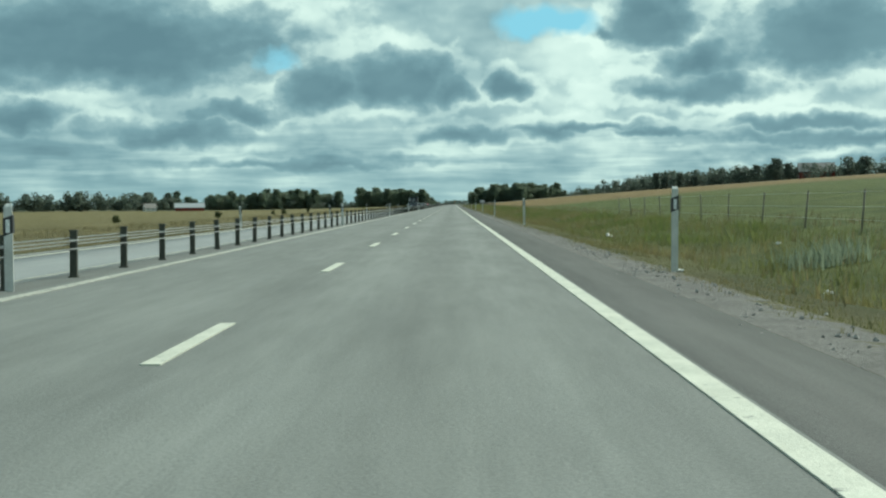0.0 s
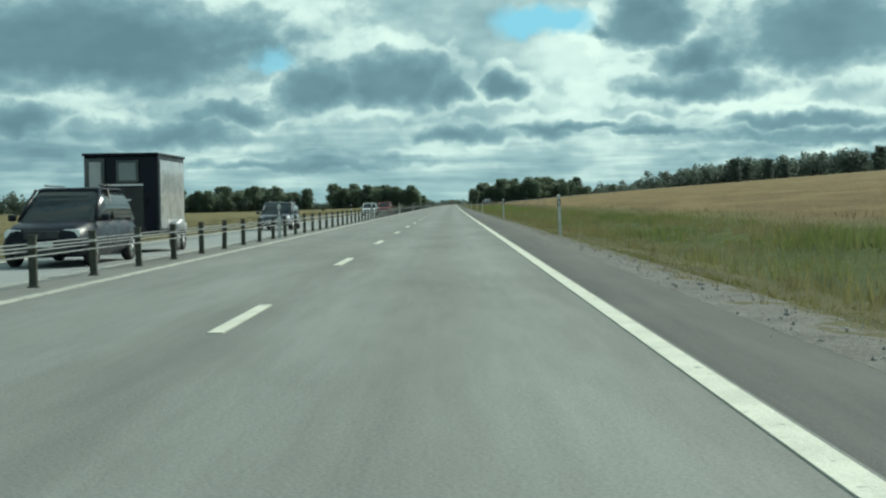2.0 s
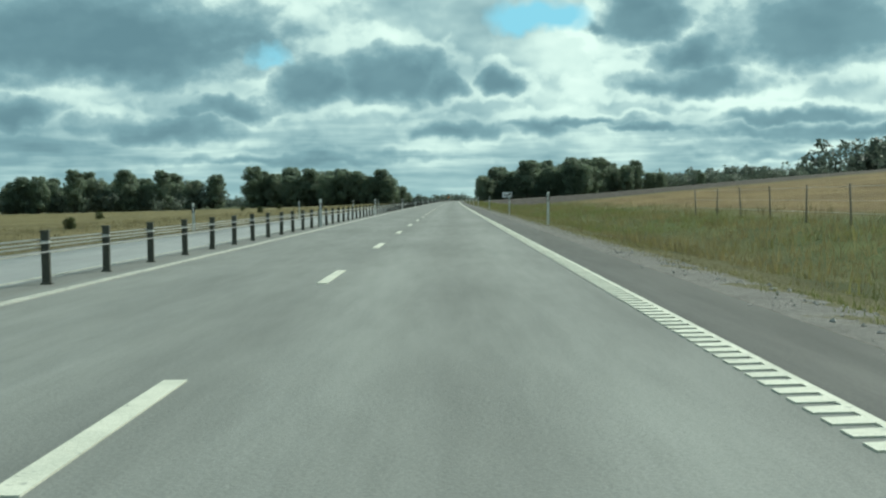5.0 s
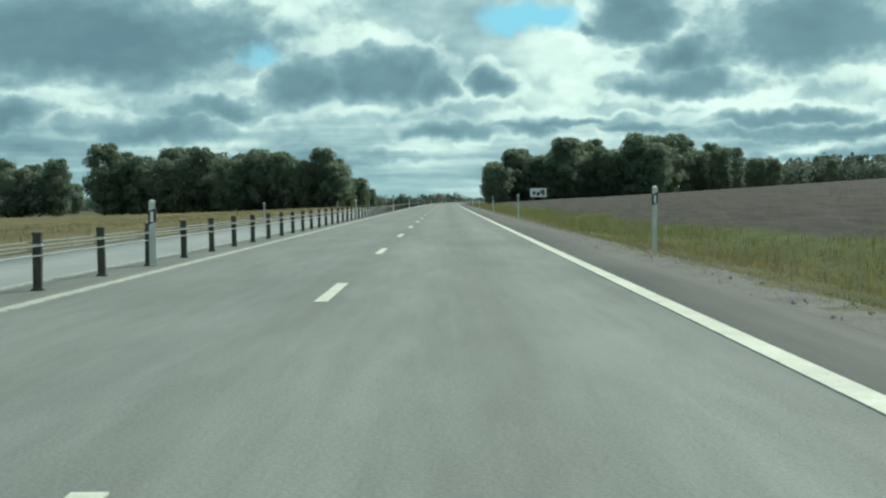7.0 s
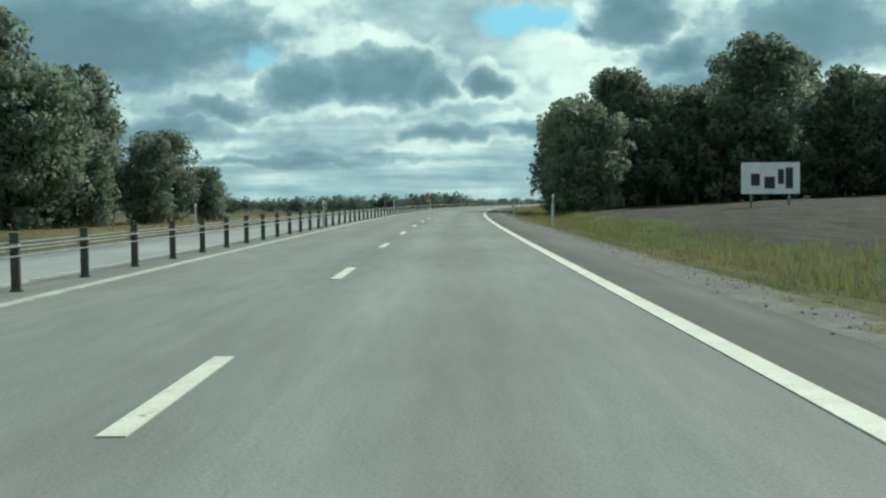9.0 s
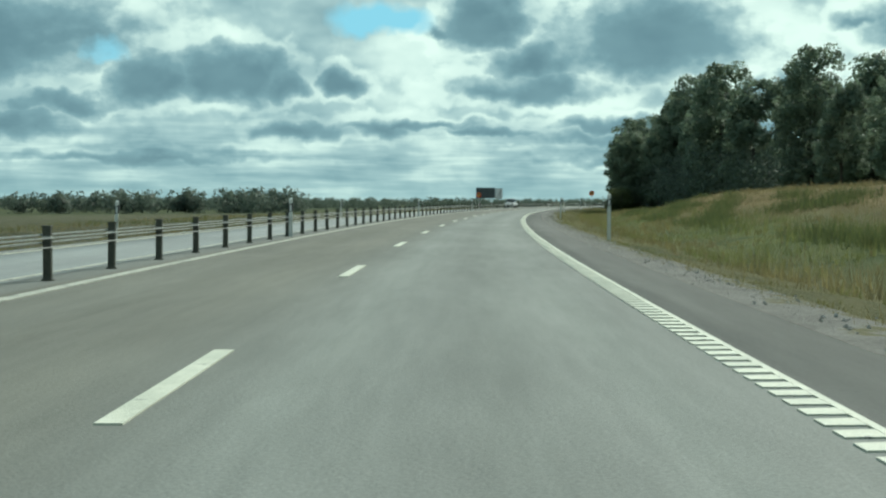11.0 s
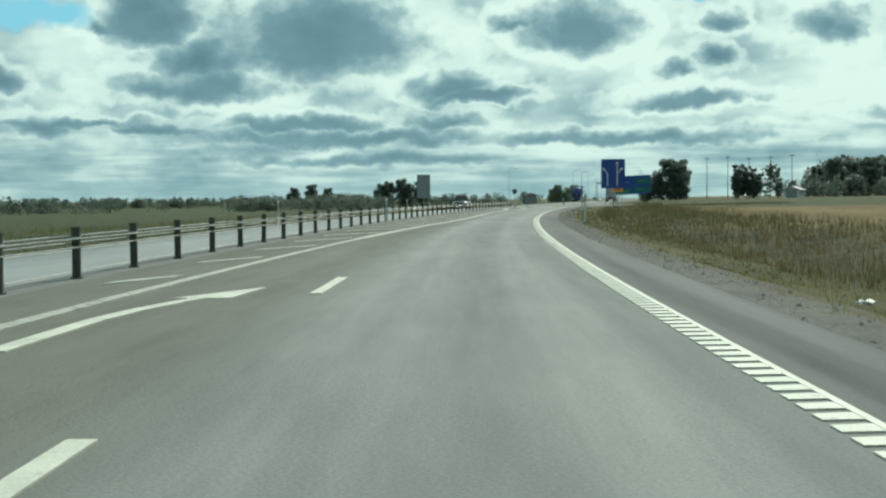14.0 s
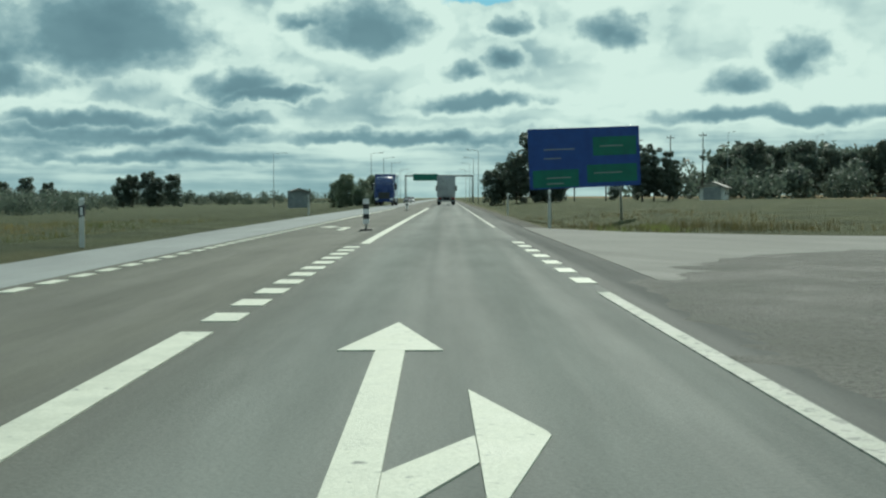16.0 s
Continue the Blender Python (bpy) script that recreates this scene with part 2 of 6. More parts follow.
# ---- materials ----
def material(name, dark, light, scale=4.0, rough=0.8, metal=0.0, bump=0.15, fine=40.0, wear=None, coat=0.0, stretch=(1, 1, 1), coords="Object", spec=0.5):
    """Two tones broken up at two scales, with fine relief."""
    m = bpy.data.materials.new(name)
    m.use_nodes = True
    t = m.node_tree
    b = t.nodes["Principled BSDF"]
    co = t.nodes.new("ShaderNodeTexCoord").outputs[coords]
    mp = t.nodes.new("ShaderNodeMapping")
    mp.inputs["Scale"].default_value = stretch
    t.links.new(co, mp.inputs[0])
    n1 = node(t, "ShaderNodeTexNoise", Scale=scale, Detail=5.0, Roughness=0.6)
    n2 = node(t, "ShaderNodeTexNoise", Scale=fine, Detail=3.0, Roughness=0.65)
    for n in (n1, n2):
        t.links.new(mp.outputs[0], n.inputs["Vector"])
    both = math_node(t, "ADD", math_node(t, "MULTIPLY", n1.outputs[0], 0.6), math_node(t, "MULTIPLY", n2.outputs[0], 0.4))
    r = ramp(t, [(0.36, dark), (0.64, light)])
    t.links.new(both, r.inputs[0])
    colour = r.outputs[0]
    if wear:
        w = node(t, "ShaderNodeTexNoise", Scale=scale * 3.3, Detail=6.0, Roughness=0.7)
        t.links.new(mp.outputs[0], w.inputs["Vector"])
        wr = ramp(t, [(wear[1], (0, 0, 0)), (wear[1] + 0.09, (1, 1, 1))])
        t.links.new(w.outputs[0], wr.inputs[0])
        colour = mix_node(t, wr.outputs[0], colour, wear[0])
    t.links.new(colour, b.inputs["Base Color"])
    rr = ramp(t, [(0.3, (max(rough - 0.12, 0.02),) * 3), (0.7, (min(rough + 0.1, 1.0),) * 3)])
    t.links.new(n1.outputs[0], rr.inputs[0])
    t.links.new(rr.outputs[0], b.inputs["Roughness"])
    b.inputs["Metallic"].default_value = metal
    b.inputs["Coat Weight"].default_value = coat
    b.inputs["Specular IOR Level"].default_value = spec
    if bump:
        bp = node(t, "ShaderNodeBump", Strength=bump, Distance=0.02)
        t.links.new(n2.outputs[0], bp.inputs["Height"])
        t.links.new(bp.outputs[0], b.inputs["Normal"])
    return m


TRACKS = ((-6.9, 0.84), (-5.9, 0.92), (-5.2, 0.86), (-4.4, 0.93), (-3.6, 0.84), (-2.75, 1.0), (-1.8, 0.83), (-0.9, 1.0), (-0.2, 0.86))


def asphalt_material(name, dark, light, streak, brown=0.0):
    """Worn asphalt: chippings, long wheel-track streaks and patches. UV is (d, s) in metres."""
    m = bpy.data.materials.new(name)
    m.use_nodes = True
    t = m.node_tree
    b = t.nodes["Principled BSDF"]
    uv = t.nodes.new("ShaderNodeUVMap").outputs[0]

    def noise_at(stretch, scale, detail, rough):
        mp = t.nodes.new("ShaderNodeMapping")
        mp.inputs["Scale"].default_value = stretch
        t.links.new(uv, mp.inputs[0])
        n = node(t, "ShaderNodeTexNoise", Scale=scale, Detail=detail, Roughness=rough)
        t.links.new(mp.outputs[0], n.inputs["Vector"])
        return n.outputs[0]
    chip = noise_at((1, 1, 1), 38.0, 3.0, 0.7)
    long = noise_at((1, 0.012, 1), 1.6, 4.0, 0.55)
    patch = noise_at((1, 0.25, 1), 0.5, 5.0, 0.6)
    dash = noise_at((1, 0.08, 1), 5.0, 4.0, 0.6)
    f = math_node(t, "ADD", math_node(t, "MULTIPLY", chip, 0.36), math_node(t, "MULTIPLY", long, streak))
    f = math_node(t, "ADD", f, math_node(t, "MULTIPLY", patch, 0.34))
    f = math_node(t, "ADD", f, math_node(t, "MULTIPLY", dash, 0.30 - streak))
    r = ramp(t, [(0.36, dark), (0.64, light)])
    t.links.new(f, r.inputs[0])
    # the passing lane is a little browner than the worn driving lane
    sp = t.nodes.new("ShaderNodeSeparateXYZ")
    t.links.new(uv, sp.inputs[0])
    lane = t.nodes.new("ShaderNodeMapRange")
    lane.inputs[1].default_value, lane.inputs[2].default_value = -2.9, -4.2
    t.links.new(sp.outputs[0], lane.inputs[0])
    late = t.nodes.new("ShaderNodeMapRange")
    late.inputs[1].default_value, late.inputs[2].default_value = 1130.0, 1260.0
    t.links.new(sp.outputs[1], late.inputs[0])
    c = mix_node(t, math_node(t, "MULTIPLY", math_node(t, "MULTIPLY", lane.outputs[0], late.outputs[0]), brown), r.outputs[0], (0.8, 0.75, 0.68), "MULTIPLY")
    # the asphalt is about a fifth darker past s = 1655 to 1678
    drab = t.nodes.new("ShaderNodeMapRange")
    drab.inputs[1].default_value, drab.inputs[2].default_value = 1655.0, 1678.0
    t.links.new(sp.outputs[1], drab.inputs[0])
    c = mix_node(t, math_node(t, "MULTIPLY", drab.outputs[0], brown), c, (0.78, 0.79, 0.78), "MULTIPLY")
    # the lane under the painted island is darker, from s = 1505 on
    island = t.nodes.new("ShaderNodeMapRange")
    island.inputs[1].default_value, island.inputs[2].default_value = 1505.0, 1555.0
    t.links.new(sp.outputs[1], island.inputs[0])
    on_island = math_node(t, "MULTIPLY", math_node(t, "MULTIPLY", lane.outputs[0], island.outputs[0]), math_node(t, "SUBTRACT", 1.0, drab.outputs[0]))
    c = mix_node(t, math_node(t, "MULTIPLY", on_island, brown), c, (0.78, 0.77, 0.75), "MULTIPLY")
    # polished wheel tracks with a dull oily strip between them
    across = t.nodes.new("ShaderNodeMapRange")
    across.inputs[1].default_value, across.inputs[2].default_value = -7.2, 0.2
    t.links.new(math_node(t, "ADD", sp.outputs[0], math_node(t, "MULTIPLY", math_node(t, "SUBTRACT", long, 0.5), 0.5)), across.inputs[0])
    tracks = ramp(t, [((d + 7.2) / 7.4, (v, v, v)) for d, v in TRACKS])
    t.links.new(across.outputs[0], tracks.inputs[0])
    c = mix_node(t, min(brown, 1.0), c, tracks.outputs[0], "MULTIPLY")
    t.links.new(c, b.inputs["Base Color"])
    rr = ramp(t, [(0.35, (0.8,) * 3), (0.65, (0.95,) * 3)])
    t.links.new(long, rr.inputs[0])
    t.links.new(rr.outputs[0], b.inputs["Roughness"])
    b.inputs["Specular IOR Level"].default_value = 0.22
    bp = node(t, "ShaderNodeBump", Strength=0.25, Distance=0.012)
    t.links.new(chip, bp.inputs["Height"])
    t.links.new(bp.outputs[0], b.inputs["Normal"])
    return m


M = {}
M["asphalt"] = asphalt_material("worn_asphalt", (0.152, 0.16, 0.15), (0.242, 0.253, 0.236), 0.1, 1.0)
M["shoulder"] = asphalt_material("dark_asphalt", (0.05, 0.053, 0.05), (0.096, 0.099, 0.093), 0.1)
M["median"] = asphalt_material("median_asphalt", (0.115, 0.118, 0.108), (0.185, 0.19, 0.176), 0.1)
M["pale_asphalt"] = asphalt_material("pale_asphalt", (0.19, 0.2, 0.2), (0.30, 0.315, 0.31), 0.18)
M["side_asphalt"] = asphalt_material("side_asphalt", (0.135, 0.132, 0.12), (0.23, 0.224, 0.205), 0.15)
M["paint"] = material("road_paint", (0.46, 0.468, 0.39), (0.615, 0.615, 0.525), 2.0, 0.65, bump=0.2, fine=50, wear=((0.2, 0.21, 0.19), 0.6), spec=0.2)

M["worn_paint"] = material("worn_road_paint", (0.32, 0.325, 0.28), (0.47, 0.47, 0.41), 2.0, 0.7, bump=0.2, fine=50, wear=((0.19, 0.2, 0.18), 0.52), spec=0.2)


def gravel_material():
    """Grey-brown gravel that thin grass creeps into. UV is (d, s) in metres."""
    m = bpy.data.materials.new("gravel")
    m.use_nodes = True
    t = m.node_tree
    b = t.nodes["Principled BSDF"]
    uv = t.nodes.new("ShaderNodeUVMap").outputs[0]
    sp = t.nodes.new("ShaderNodeSeparateXYZ")
    t.links.new(uv, sp.inputs[0])
    grit = node(t, "ShaderNodeTexNoise", Scale=16.0, Detail=6.0, Roughness=0.75)
    patch = node(t, "ShaderNodeTexNoise", Scale=0.9, Detail=5.0, Roughness=0.65)
    for n in (grit, patch):
        t.links.new(uv, n.inputs["Vector"])
    f = math_node(t, "ADD", math_node(t, "MULTIPLY", grit.outputs[0], 0.6), math_node(t, "MULTIPLY", patch.outputs[0], 0.4))
    base = ramp(t, [(0.36, (0.1, 0.096, 0.088)), (0.64, (0.21, 0.202, 0.187))])
    t.links.new(f, base.inputs[0])
    grass = ramp(t, [(0.36, (0.05, 0.052, 0.02)), (0.66, (0.12, 0.11, 0.05))])
    t.links.new(f, grass.inputs[0])
    out = math_node(t, "ADD", math_node(t, "ABSOLUTE", math_node(t, "ADD", sp.outputs[0], 4.93)), -6.03)
    creep = math_node(t, "ADD", math_node(t, "MULTIPLY", out, 0.55), math_node(t, "MULTIPLY", math_node(t, "SUBTRACT", patch.outputs[0], 0.5), 2.2))
    edge = ramp(t, [(0.40, (0, 0, 0)), (0.58, (1, 1, 1))])
    t.links.new(creep, edge.inputs[0])
    earthy = t.nodes.new("ShaderNodeMapRange")
    earthy.inputs[1].default_value, earthy.inputs[2].default_value = 1500.0, 1545.0
    t.links.new(sp.outputs[1], earthy.inputs[0])
    stony = mix_node(t, earthy.outputs[0], base.outputs[0], (0.62, 0.6, 0.56), "MULTIPLY")
    t.links.new(mix_node(t, edge.outputs[0], stony, grass.outputs[0]), b.inputs["Base Color"])
    b.inputs["Roughness"].default_value = 0.95
    b.inputs["Specular IOR Level"].default_value = 0.2
    bp = node(t, "ShaderNodeBump", Strength=0.5, Distance=0.03)
    t.links.new(grit.outputs[0], bp.inputs["Height"])
    t.links.new(bp.outputs[0], b.inputs["Normal"])
    return m


M["gravel"] = gravel_material()
M["dirt"] = material("dark_gravel", (0.03, 0.031, 0.024), (0.125, 0.122, 0.106), 0.55, 0.9, bump=0.9, fine=18)
M["stone"] = material("loose_stone", (0.15, 0.146, 0.138), (0.33, 0.32, 0.3), 3.0, 0.9, bump=0.3, fine=30)
M["post"] = material("barrier_post", (0.034, 0.036, 0.028), (0.078, 0.08, 0.062), 3.0, 0.6, fine=30, spec=0.3)
M["band"] = material("grey_band", (0.3, 0.31, 0.3), (0.5, 0.5, 0.48), 8.0, 0.5)
M["cable"] = material("steel_cable", (0.3, 0.31, 0.31), (0.5, 0.51, 0.5), 6.0, 0.4, metal=0.7, bump=0.05)
M["white_plastic"] = material("white_plastic", (0.46, 0.46, 0.43), (0.66, 0.66, 0.63), 3.0, 0.55, wear=((0.3, 0.29, 0.25), 0.6))
M["black_plastic"] = material("black_plastic", (0.015, 0.015, 0.016), (0.04, 0.04, 0.042), 4.0, 0.5)
M["reflector"] = material("reflector", (0.65, 0.66, 0.66), (0.85, 0.85, 0.85), 20.0, 0.25)
M["galv"] = material("galvanised_steel", (0.28, 0.29, 0.29), (0.45, 0.46, 0.46), 5.0, 0.45, metal=0.6)
M["sign_back"] = material("grey_sign_back", (0.22, 0.24, 0.25), (0.32, 0.34, 0.35), 1.5, 0.5, metal=0.3)
M["sign_blue"] = material("sign_blue", (0.012, 0.05, 0.24), (0.02, 0.075, 0.33), 1.5, 0.4, bump=0.03)
M["sign_green"] = material("sign_green", (0.008, 0.12, 0.09), (0.012, 0.17, 0.12), 1.5, 0.4, bump=0.03)
M["sign_yellow"] = material("sign_orange", (0.72, 0.27, 0.035), (0.85, 0.36, 0.06), 2.0, 0.4, bump=0.03)
M["sign_red"] = material("sign_red", (0.55, 0.02, 0.015), (0.68, 0.035, 0.025), 2.0, 0.4, bump=0.03)
M["sign_white"] = material("sign_white", (0.68, 0.66, 0.68), (0.82, 0.8, 0.82), 1.5, 0.4, bump=0.03)
M["sign_black"] = material("sign_black", (0.012, 0.012, 0.014), (0.03, 0.03, 0.032), 2.0, 0.5, bump=0.03)
M["wood"] = material("weathered_wood", (0.1, 0.085, 0.065), (0.24, 0.21, 0.17), 4.0, 0.85, stretch=(1, 1, 0.15))
M["bark"] = material("bark", (0.045, 0.038, 0.03), (0.13, 0.115, 0.095), 5.0, 0.9, bump=0.8, stretch=(1, 1, 0.25))
M["red_wall"] = material("falu_red_boards", (0.16, 0.025, 0.018), (0.25, 0.045, 0.03), 0.8, 0.85, stretch=(6, 6, 0.3))
M["metal_roof"] = material("pale_metal_roof", (0.42, 0.42, 0.42), (0.6, 0.6, 0.6), 0.7, 0.45, metal=0.3)
M["dark_back"] = material("dark_sign_back", (0.05, 0.058, 0.065), (0.085, 0.095, 0.105), 1.5, 0.5, metal=0.2)
M["tile_roof"] = material("grey_roof", (0.2, 0.18, 0.165), (0.32, 0.29, 0.27), 0.9, 0.7)
M["white_wall"] = material("white_render", (0.55, 0.55, 0.53), (0.75, 0.75, 0.72), 0.8, 0.8)
M["glass"] = material("dark_glass", (0.012, 0.016, 0.018), (0.03, 0.036, 0.04), 1.0, 0.12, bump=0.0, spec=0.7)
M["tyre"] = material("tyre_rubber", (0.014, 0.014, 0.014), (0.035, 0.035, 0.034), 8.0, 0.85)
M["rim"] = material("alloy_rim", (0.35, 0.36, 0.37), (0.55, 0.56, 0.57), 6.0, 0.3, metal=0.8)
M["lamp_glass"] = material("lamp_glass", (0.7, 0.72, 0.74), (0.9, 0.9, 0.9), 8.0, 0.12, bump=0.0)
M["tail_red"] = material("tail_lamp_red", (0.35, 0.008, 0.008), (0.5, 0.02, 0.015), 8.0, 0.25, bump=0.0)
M["plate"] = material("plate_white", (0.6, 0.6, 0.58), (0.75, 0.75, 0.73), 8.0, 0.4)


def paint_material(name, dark, light, metal=0.3):
    return material(name, dark, light, 1.2, 0.3, metal, bump=0.02, coat=0.7, wear=(tuple(0.6 * c + 0.05 for c in dark), 0.7))


M["car_navy"] = material("navy_paint", (0.004, 0.005, 0.012), (0.007, 0.009, 0.02), 1.2, 0.35, bump=0.02, spec=0.25)
M["car_silver"] = paint_material("silver_paint", (0.4, 0.41, 0.42), (0.55, 0.56, 0.57), 0.6)
M["car_white"] = paint_material("white_paint", (0.66, 0.67, 0.67), (0.8, 0.8, 0.8), 0.0)
M["car_red"] = paint_material("red_paint", (0.25, 0.014, 0.018), (0.38, 0.025, 0.03))
M["car_grey"] = paint_material("grey_paint", (0.06, 0.06, 0.08), (0.12, 0.12, 0.15), 0.5)
M["truck_grey"] = paint_material("grey_trailer", (0.3, 0.31, 0.32), (0.42, 0.43, 0.44), 0.0)
M["truck_blue"] = paint_material("blue_cab", (0.015, 0.035, 0.14), (0.03, 0.06, 0.22), 0.1)


def leaf_material(name, dark, light, through=(1.0, 1.0, 1.0), dry=None):
    """Leaves: each clump its own tone, and light that comes through."""
    m = bpy.data.materials.new(name)
    m.use_nodes = True
    t = m.node_tree
    b = t.nodes["Principled BSDF"]
    isl = t.nodes.new("ShaderNodeNewGeometry").outputs["Random Per Island"]
    info = t.nodes.new("ShaderNodeObjectInfo").outputs["Random"]
    co = t.nodes.new("ShaderNodeTexCoord").outputs["Object"]
    n = node(t, "ShaderNodeTexNoise", Scale=0.45, Detail=3.0)
    t.links.new(co, n.inputs["Vector"])
    f = math_node(t, "ADD", math_node(t, "MULTIPLY", isl, 0.25), math_node(t, "MULTIPLY", n.outputs[0], 0.5))
    f = math_node(t, "ADD", f, math_node(t, "MULTIPLY", info, 0.2))
    r = ramp(t, [(0.15, dark), (0.85, light)])
    t.links.new(f, r.inputs[0])
    tone = r.outputs[0]
    if dry:
        wide = node(t, "ShaderNodeTexNoise", Scale=0.075, Detail=4.0, Roughness=0.6)
        t.links.new(co, wide.inputs["Vector"])
        part_dry = ramp(t, [(0.42, (0, 0, 0)), (0.6, (1, 1, 1))])
        t.links.new(wide.outputs[0], part_dry.inputs[0])
        tone = mix_node(t, part_dry.outputs[0], tone, mix_node(t, isl, tuple(0.6 * v for v in dry), dry))
    t.links.new(tone, b.inputs["Base Color"])
    b.inputs["Roughness"].default_value = 0.6
    b.inputs["Specular IOR Level"].default_value = 0.2
    tr = t.nodes.new("ShaderNodeBsdfTranslucent")
    t.links.new(mix_node(t, 1.0, tone, through, "MULTIPLY"), tr.inputs[0])
    mx = t.nodes.new("ShaderNodeMixShader")
    mx.inputs[0].default_value = 0.5
    out = t.nodes["Material Output"]
    t.links.new(b.outputs[0], mx.inputs[1])
    t.links.new(tr.outputs[0], mx.inputs[2])
    t.links.new(mx.outputs[0], out.inputs[0])
    return m


M["leaf"] = leaf_material("leaves", (0.135, 0.172, 0.132), (0.205, 0.25, 0.175), (1.1, 1.15, 1.05))
M["leaf_pale"] = leaf_material("pale_leaves", (0.16, 0.195, 0.15), (0.26, 0.29, 0.21), (1.1, 1.15, 1.05))
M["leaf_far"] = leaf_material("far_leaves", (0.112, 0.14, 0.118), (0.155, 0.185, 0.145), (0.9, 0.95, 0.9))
M["grass_blade"] = leaf_material("grass_blades", (0.08, 0.1, 0.034), (0.19, 0.205, 0.075), dry=(0.25, 0.215, 0.1))
M["grass_dull"] = leaf_material("dull_grass", (0.05, 0.054, 0.024), (0.115, 0.11, 0.05), dry=(0.15, 0.125, 0.062))
M["leaf_weed"] = leaf_material("weeds", (0.07, 0.092, 0.034), (0.175, 0.2, 0.08), (1.25, 1.3, 1.0))
M["leaf_shrub"] = leaf_material("shrub_leaves", (0.06, 0.074, 0.034), (0.125, 0.14, 0.065), (1.15, 1.2, 1.0))
M["straw"] = leaf_material("dry_grass", (0.12, 0.106, 0.052), (0.25, 0.216, 0.115))


def ground_material():
    """Meadow, ripe corn and ploughed soil, told apart by the place. UV is (d, s) in metres."""
    m = bpy.data.materials.new("fields")
    m.use_nodes = True
    t = m.node_tree
    b = t.nodes["Principled BSDF"]
    uv = t.nodes.new("ShaderNodeUVMap").outputs[0]
    sp = t.nodes.new("ShaderNodeSeparateXYZ")
    wob = node(t, "ShaderNodeTexNoise", Scale=0.05, Detail=4.0)
    t.links.new(uv, wob.inputs["Vector"])
    sway = math_node(t, "MULTIPLY", math_node(t, "SUBTRACT", wob.outputs[0], 0.5), 9.0)
    t.links.new(uv, sp.inputs[0])
    d = math_node(t, "ADD", sp.outputs[0], sway)
    s = math_node(t, "ADD", sp.outputs[1], math_node(t, "MULTIPLY", sway, 3.0))

    def band(v, lo, hi, soft):
        a = t.nodes.new("ShaderNodeMapRange")
        a.inputs[1].default_value, a.inputs[2].default_value = lo - soft, lo + soft
        t.links.new(v, a.inputs[0])
        c = t.nodes.new("ShaderNodeMapRange")
        c.inputs[1].default_value, c.inputs[2].default_value = hi - soft, hi + soft
        t.links.new(v, c.inputs[0])
        return math_node(t, "SUBTRACT", a.outputs[0], c.outputs[0])

    def tones(dark, light, scale, stretch=(1, 1, 1)):
        mp = t.nodes.new("ShaderNodeMapping")
        mp.inputs["Scale"].default_value = stretch
        t.links.new(uv, mp.inputs[0])
        n = node(t, "ShaderNodeTexNoise", Scale=scale, Detail=8.0, Roughness=0.68)
        t.links.new(mp.outputs[0], n.inputs["Vector"])
        r = ramp(t, [(0.32, dark), (0.68, light)])
        t.links.new(n.outputs[0], r.inputs[0])
        return r.outputs[0]
    verge = tones((0.06, 0.066, 0.024), (0.15, 0.135, 0.06), 0.3, (1, 0.25, 1))
    lush = tones((0.055, 0.078, 0.02), (0.115, 0.135, 0.04), 0.3)
    tan = tones((0.1, 0.09, 0.036), (0.19, 0.16, 0.075), 0.12, (1, 0.3, 1))
    corn = tones((0.14, 0.1, 0.042), (0.22, 0.16, 0.07), 0.2, (1, 0.2, 1))
    soil = tones((0.044, 0.038, 0.033), (0.092, 0.08, 0.068), 0.5, (3, 0.3, 1))
    heath = tones((0.055, 0.057, 0.032), (0.115, 0.11, 0.063), 0.18)
    scrub = tones((0.034, 0.045, 0.018), (0.075, 0.085, 0.036), 0.25)
    olive = tones((0.04, 0.05, 0.019), (0.088, 0.094, 0.038), 0.3)
    dry = tones((0.04, 0.039, 0.018), (0.094, 0.083, 0.04), 0.35)
    c = mix_node(t, band(d, 5.5, 60.0, 2.0), verge, lush)
    c = mix_node(t, band(d, 62.0, 900.0, 6.0), c, corn)
    late = math_node(t, "MULTIPLY", band(s, 230.0, 750.0, 25.0), band(d, 13.0, 900.0, 2.0))
    c = mix_node(t, late, c, corn)
    bare = math_node(t, "MULTIPLY", band(s, 752.0, 1135.0, 10.0), band(d, 8.4, 900.0, 0.8))
    c = mix_node(t, bare, c, soil)
    left = band(d, -3000.0, -17.0, 2.5)
    c = mix_node(t, left, c, tan)
    far_left = math_node(t, "MULTIPLY", band(s, 1190.0, 4000.0, 30.0), band(d, -3000.0, -14.0, 2.0))
    c = mix_node(t, far_left, c, heath)
    c = mix_node(t, math_node(t, "MULTIPLY", band(s, 1560.0, 4000.0, 25.0), band(d, -3000.0, -12.0, 1.0)), c, scrub)
    bank = math_node(t, "MULTIPLY", band(s, 1205.0, 1350.0, 20.0), band(d, 10.5, 24.0, 1.6))
    c = mix_node(t, bank, c, corn)
    open_right = math_node(t, "MULTIPLY", band(s, 1490.0, 1665.0, 12.0), band(d, 5.0, 130.0, 1.5))
    c = mix_node(t, open_right, c, dry)
    c = mix_node(t, math_node(t, "MULTIPLY", band(s, 1510.0, 1642.0, 10.0), band(d, 9.5, 130.0, 1.5)), c, corn)
    c = mix_node(t, math_node(t, "MULTIPLY", band(s, 1622.0, 4000.0, 12.0), band(d, 3.0, 75.0, 1.5)), c, olive)
    t.links.new(c, b.inputs["Base Color"])
    b.inputs["Roughness"].default_value = 0.95
